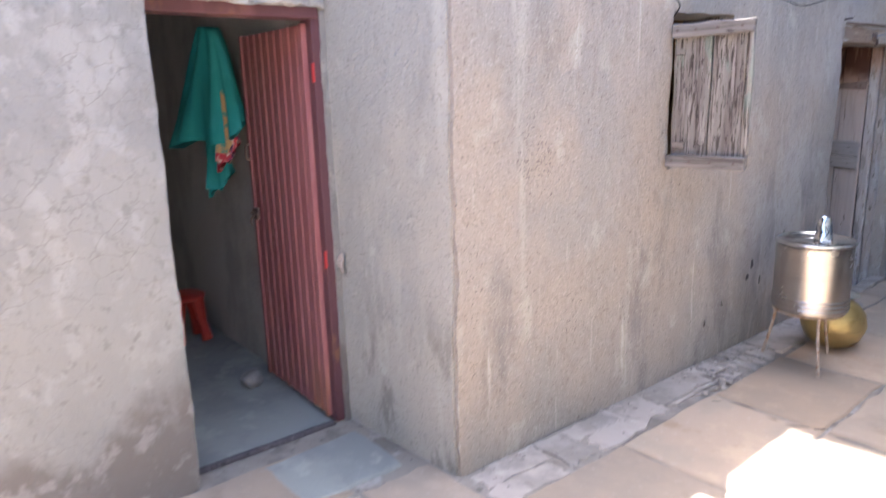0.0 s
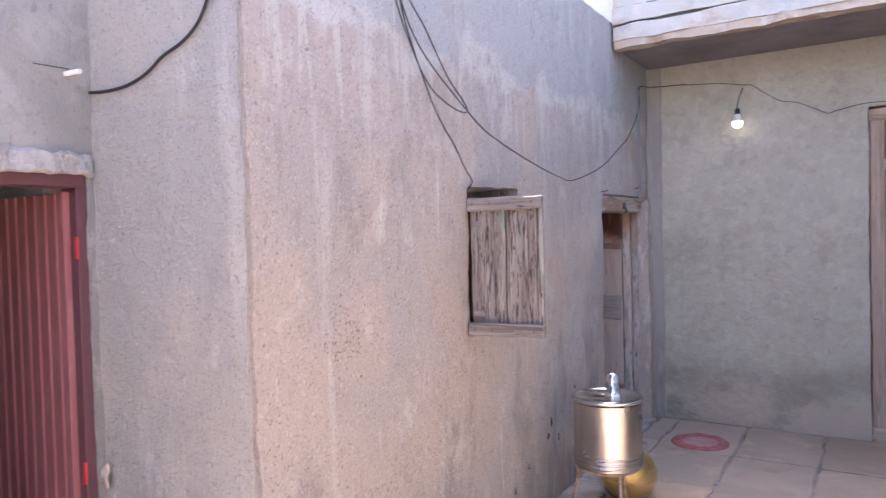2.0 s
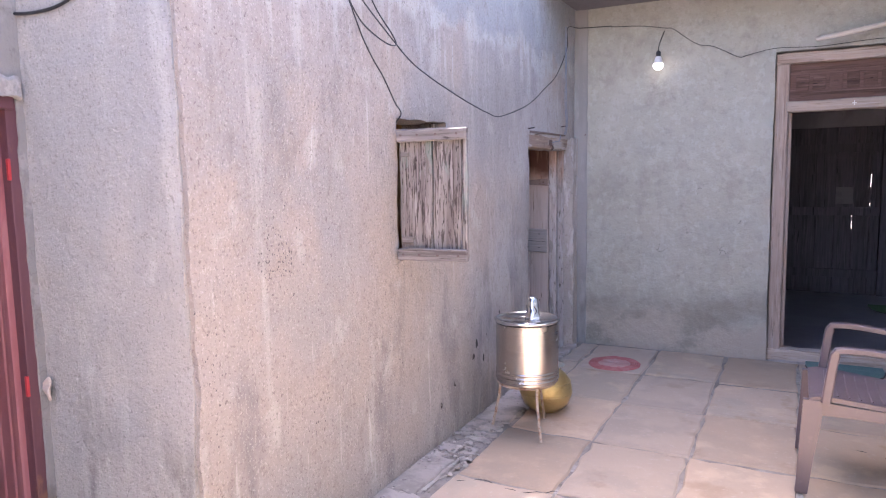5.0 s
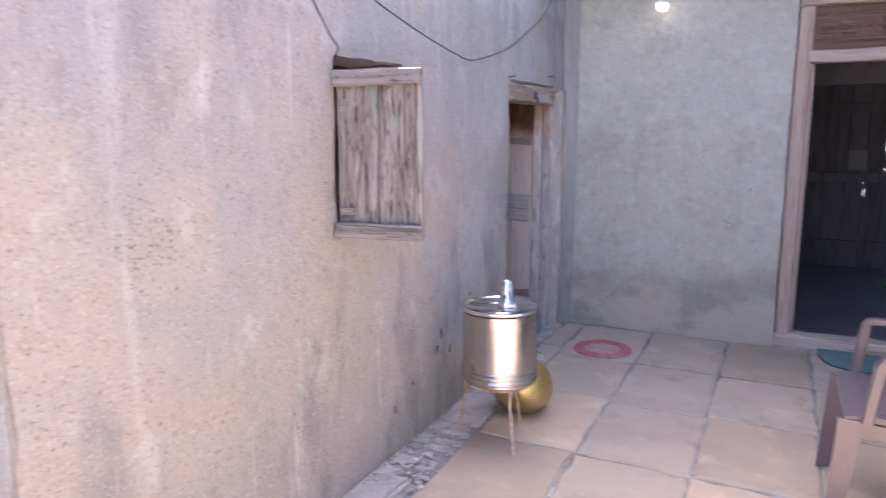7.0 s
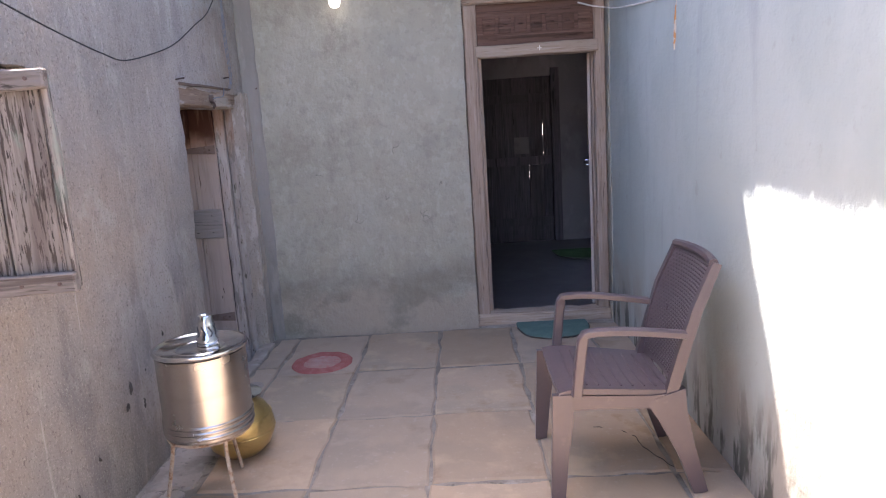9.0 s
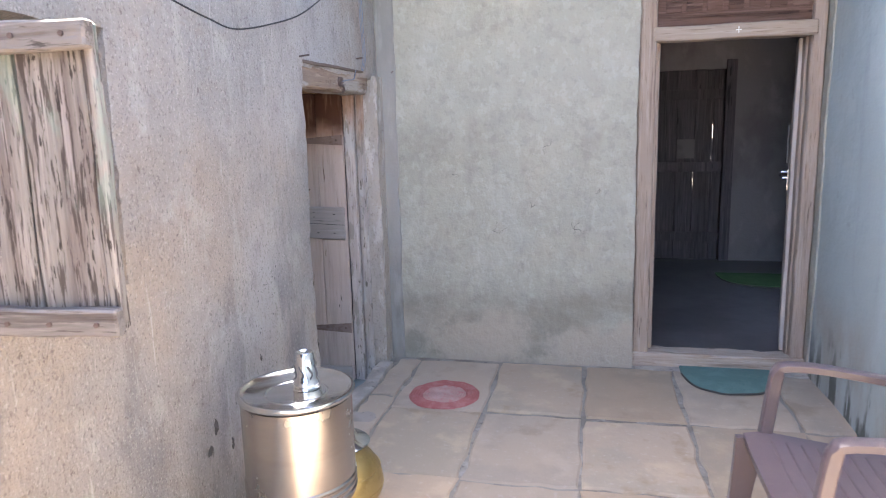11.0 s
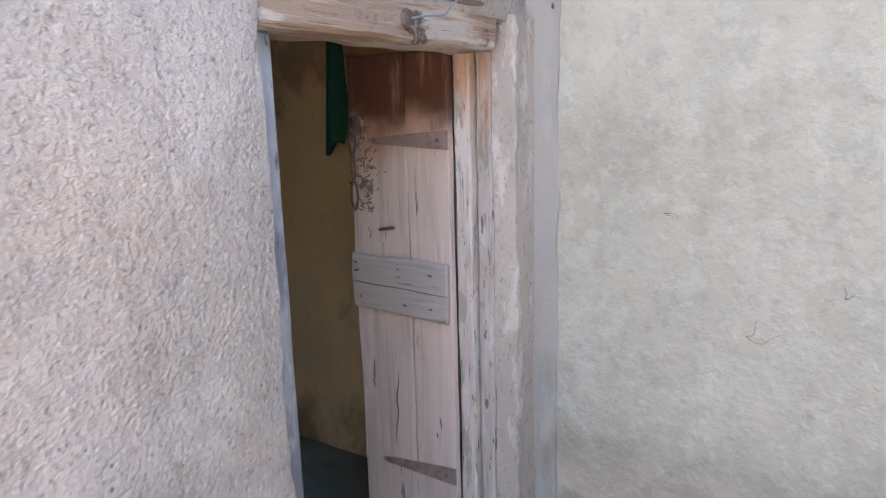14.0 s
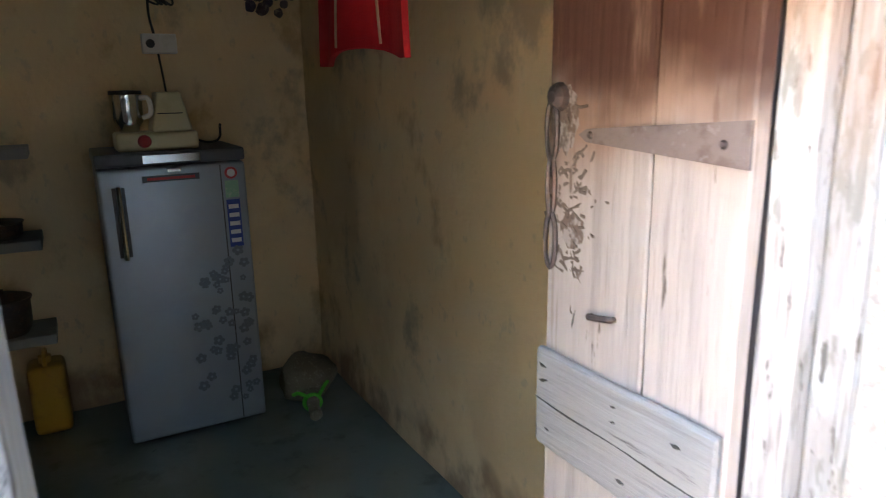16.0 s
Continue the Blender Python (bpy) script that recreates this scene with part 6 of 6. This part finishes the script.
    part("handle", tube([(0.06, 0, 0.35), (0.05, 0, 0.41), (-0.05, 0, 0.41), (-0.07, 0, 0.35)], 0.012, 8, 4), "yellow_plastic", ob)


def wall_marks():
    """Dark pits in the stucco and old nails beside the plank door."""
    for k, (y, z, w, h) in enumerate(((3.925, 0.475, 0.012, 0.030), (3.87, 0.40, 0.016, 0.018), (4.03, 0.36, 0.007, 0.022), (4.08, 0.50, 0.006, 0.014), (3.60, 0.30, 0.006, 0.016), (3.42, 0.22, 0.009, 0.012), (4.30, 0.62, 0.006, 0.02))):
        bm = bmesh.new()
        bmesh.ops.create_icosphere(bm, subdivisions=2, radius=1.0)
        for v in bm.verts:
            v.co = Vector((-1.831 + v.co.x * 0.004, y + v.co.y * w, z + v.co.z * h + 0.4 * v.co.y * w))
        tagged(part("wall_pit", warp(bm, 0.012, 60, k), "crack", None, "dark pit broken out of the stucco"), category="pit", kind="structure")
    for x, y, z, dx, dy in ((-1.825, 4.90, 1.905, 0.05, -0.02), (-1.74, 6.09, 1.90, 0.03, -0.05), (-1.82, 5.70, 1.96, 0.03, 0.0)):
        ob = thing("wall_nail", x, y, z, "rusty old nail driven into the plaster", "nail", "nails beside the plank door")
        part("shank", tube([(-0.02 if dx > abs(dy) else 0, 0.02 if dy < -0.03 else 0, 0), (dx, dy, 0.004)], 0.0045, 6, 1), "iron", ob)


def stucco_x(y, z):
    """Face of the west wall at a place along it."""
    p = Vector((-1.83 - 0.015 * (6.1 - y) / 4.463, y, z))
    return p.x + 0.013 * noise.noise_vector(p * 1.7).x + 0.00585 * noise.noise_vector(p * 6.0).x


def pitted_patches():
    """Clusters of small holes where gravel has come out of the stucco."""
    random.seed(17)
    for cy, cz, sy, sz, count in ((2.10, 1.27, 0.055, 0.075, 90), (2.02, 1.22, 0.03, 0.05, 30), (2.30, 0.52, 0.05, 0.05, 22), (2.85, 0.55, 0.10, 0.12, 26), (1.72, 0.85, 0.03, 0.22, 34), (4.45, 0.85, 0.08, 0.16, 30)):
        bm = bmesh.new()
        for _ in range(count):
            y, z = random.gauss(cy, sy), random.gauss(cz, sz)
            r = random.uniform(0.0015, 0.0042)
            c = Vector((stucco_x(y, z) + 0.001, y, z))
            rim = [bm.verts.new(c + Vector((0, r * random.uniform(0.5, 1.3) * math.cos(k * math.pi / 3), 1.5 * r * random.uniform(0.5, 1.3) * math.sin(k * math.pi / 3)))) for k in range(6)]
            top = bm.verts.new(c + Vector((0.0015, 0, 0)))
            for a, b in zip(rim, rim[1:] + rim[:1]):
                bm.faces.new((a, b, top))
        tagged(part("pitted_patch", bm, "pit", None, "cluster of small dark pits in the stucco"), category="pits", kind="structure")


def floor_crack(points, width):
    ob = tagged(part("floor_crack", warp(tube(points, width, 5, 6), 0.012, 18, points[0][0]), "crack", None, "thin dark crack across a flagstone"), category="crack", kind="structure")


def wall_cracks():
    """Short branching cracks in the north wall's plaster, children of nothing but one thing each."""
    random.seed(21)
    for x, z, s, n in ((-0.842, 1.035, 0.05, 3), (-0.572, 0.895, 0.07, 5), (-1.091, 0.885, 0.12, 2), (-1.35, 1.25, 0.06, 2), (-0.75, 1.42, 0.08, 2), (-0.42, 1.15, 0.05, 2)):
        ob = tagged(part("wall_crack", bmesh.new(), "crack", None, "fine dark branching crack in grey plaster"), category="crack", kind="structure")
        bm = bmesh.new()
        for _ in range(n):
            a = random.uniform(0, 6.28)
            pts = [Vector((x, 6.094, z))]
            for _ in range(4):
                a += random.uniform(-1.1, 1.1)
                pts.append(pts[-1] + Vector((math.cos(a), 0, math.sin(a))) * s * random.uniform(0.1, 0.3))
            tube(pts, [0.0011, 0.0010, 0.0008, 0.0006, 0.0003], 5, 3, bm)
        bmesh.ops.scale(bm, vec=(U, U, U), verts=bm.verts)
        bm.to_mesh(ob.data)
        bm.free()


maroon_door()
shutter_window()
kitchen_door()
main_door()
plank_door()
water_drum()
drum_stand()
tumbler()
brass_pot()
round_mat()
half_mat("door_mat", 0.36, 6.13, 0.002, 0.27, 0.42, "mat_green", "teal green half-oval door mat with a dark hem")
half_mat("hall_mat", 1.10, 8.72, 0.052, 0.38, 0.55, "mat_lime", "dull green half-oval mat on the hall floor")
plastic_chair()
light_bulb()
cables()
cord()
socket_box()
bamboo_stick()
pipe_peg()
plaster_lump()
store_things()
kitchen_things()
wall_cracks()
wall_marks()
pitted_patches()
floor_crack([(0.20, 4.30, -0.0012), (0.42, 4.27, -0.0012), (0.50, 4.16, -0.0012), (0.53, 4.02, -0.0012), (0.60, 3.86, -0.0012)], 0.0022)
floor_crack([(0.05, 3.78, -0.0012), (0.03, 3.55, -0.0012), (0.05, 3.30, -0.0012)], 0.002)
floor_crack([(-1.02, 3.10, -0.0012), (-1.2, 3.02, -0.0012), (-1.4, 3.06, -0.0012), (-1.56, 2.98, -0.0012)], 0.002)


# ---- floor pieces, each an object of its own ----
def stone_slab(x0, x1, y0, y1, seed, material="slab", z=0.0, gap=0.009, drop=0.0, ragged=0.011):
    """One flagstone with uneven edges, a little tilt and worn arrises."""
    rnd = random.Random(seed)
    x0, x1, y0, y1 = x0 + gap, x1 - gap, y0 + gap, y1 - gap
    n = 6
    edge = []
    for (ax, ay), (bx, by) in (((x0, y0), (x1, y0)), ((x1, y0), (x1, y1)), ((x1, y1), (x0, y1)), ((x0, y1), (x0, y0))):
        for i in range(n):
            t = i / n
            edge.append((ax + (bx - ax) * t + rnd.uniform(-ragged, ragged), ay + (by - ay) * t + rnd.uniform(-ragged, ragged)))
    cx, cy = (x0 + x1) / 2, (y0 + y1) / 2
    tx, ty = rnd.uniform(-0.004, 0.004), rnd.uniform(-0.004, 0.004)
    bm = bmesh.new()
    rings = []
    for inset, h in ((0.0, -0.03), (0.0, -0.007), (0.010, z)):
        rings.append([bm.verts.new((px + (cx - px) * inset / 0.3, py + (cy - py) * inset / 0.3, h + (tx * (px - cx) + ty * (py - cy)) * 2 - drop)) for px, py in edge])
    for a, b in zip(rings, rings[1:]):
        for i in range(len(edge)):
            bm.faces.new((a[i], a[(i + 1) % len(edge)], b[(i + 1) % len(edge)], b[i]))
    bm.faces.new(rings[-1])
    bm.faces.new(rings[0][::-1])
    return part("flagstone", bm, material, floor)


COLS = [-1.575, -1.035, -0.495, 0.045, 0.60, 0.865]
ROWS_Y = [-3.98, -3.2, -2.45, -1.7, -0.95, -0.2, 0.55, 1.25, 1.60, 2.32, 3.08, 3.81, 4.55, 5.275, 6.07]
random.seed(31)
for j in range(len(ROWS_Y) - 1):
    for i in range(len(COLS) - 1):
        shift = random.uniform(-0.012, 0.012)
        stone_slab(COLS[i], COLS[i + 1], ROWS_Y[j] + shift, ROWS_Y[j + 1] + shift, 100 * j + i, random.choice(("slab", "slab_ochre", "slab_grey")))
for j in range(8):
    for x0, x1 in ((-2.47, -2.02), (-2.02, -1.575)):
        if not (j == 7 and x0 < -2.2):
            stone_slab(x0, x1, ROWS_Y[j], ROWS_Y[j + 1], 900 + j * 2 + int(x0 < -2.2), "slab_grey")
stone_slab(-2.46, -2.06, 1.04, 1.52, 77, "grey_stone", 0.004)
# cement strip and rubble along the foot of the stucco wall
random.seed(44)
y = 1.66
while y < 4.86:
    broken = 2.85 < y < 3.75
    d = random.uniform(0.05, 0.13) if broken else random.uniform(0.18, 0.62)
    split = -1.70 + random.uniform(-0.05, 0.05)
    outer = -1.585 + random.uniform(-0.035, 0.02)
    lanes = ((-1.822, split), (split, outer)) if broken or random.random() < 0.45 else ((-1.822, outer),)
    for lane, (x0, x1) in enumerate(lanes):
        slip = random.uniform(-0.04, 0.04) if lane else 0.0
        stone_slab(x0, x1, y + slip, y + d + slip, int(y * 1000) + lane, "strip", random.uniform(-0.012, 0.006) if broken else random.uniform(-0.004, 0.004), random.uniform(0.002, 0.010) if broken else 0.0015, 0.0, 0.020 if broken else 0.014)
    y += d
for k in range(70):
    near = k < 46
    r = random.uniform(0.006, 0.022) if near else random.uniform(0.004, 0.010)
    bm = bmesh.new()
    bmesh.ops.create_icosphere(bm, subdivisions=1, radius=r)
    for v in bm.verts:
        v.co = Vector((v.co.x * random.uniform(0.6, 1.3), v.co.y * random.uniform(0.6, 1.3), max(v.co.z * 0.6, -0.2 * r)))
    bmesh.ops.translate(bm, vec=(random.uniform(-1.81, -1.55) if near else random.uniform(-1.82, -1.77), random.gauss(3.25, 0.22) if near else random.uniform(1.75, 4.8), 0.002 + 0.2 * r), verts=bm.verts)
    part("rubble", bm, "strip", floor)
kerb = warp(cuts(boxed(-1.842, -1.748, 4.93, 5.95, -0.12, 0.014, 0.010), 1, 24), 0.012, 8, 3)
part("kerb", kerb, "strip", floor, "worn grey cement kerb in front of the kitchen door")
for k, (x0, x1, y0, y1) in enumerate(((-1.745, -1.575, 4.87, 5.42), (-1.745, -1.575, 5.42, 6.06))):
    stone_slab(x0, x1, y0, y1, 520 + k, "slab_grey", 0.0, 0.010)
for k, (x0, x1, y0, y1) in enumerate(((-0.19, 0.35, 6.065, 6.145), (0.35, 0.86, 6.065, 6.145))):
    stone_slab(x0, x1, y0, y1, 500 + k, "strip", 0.0, 0.006)
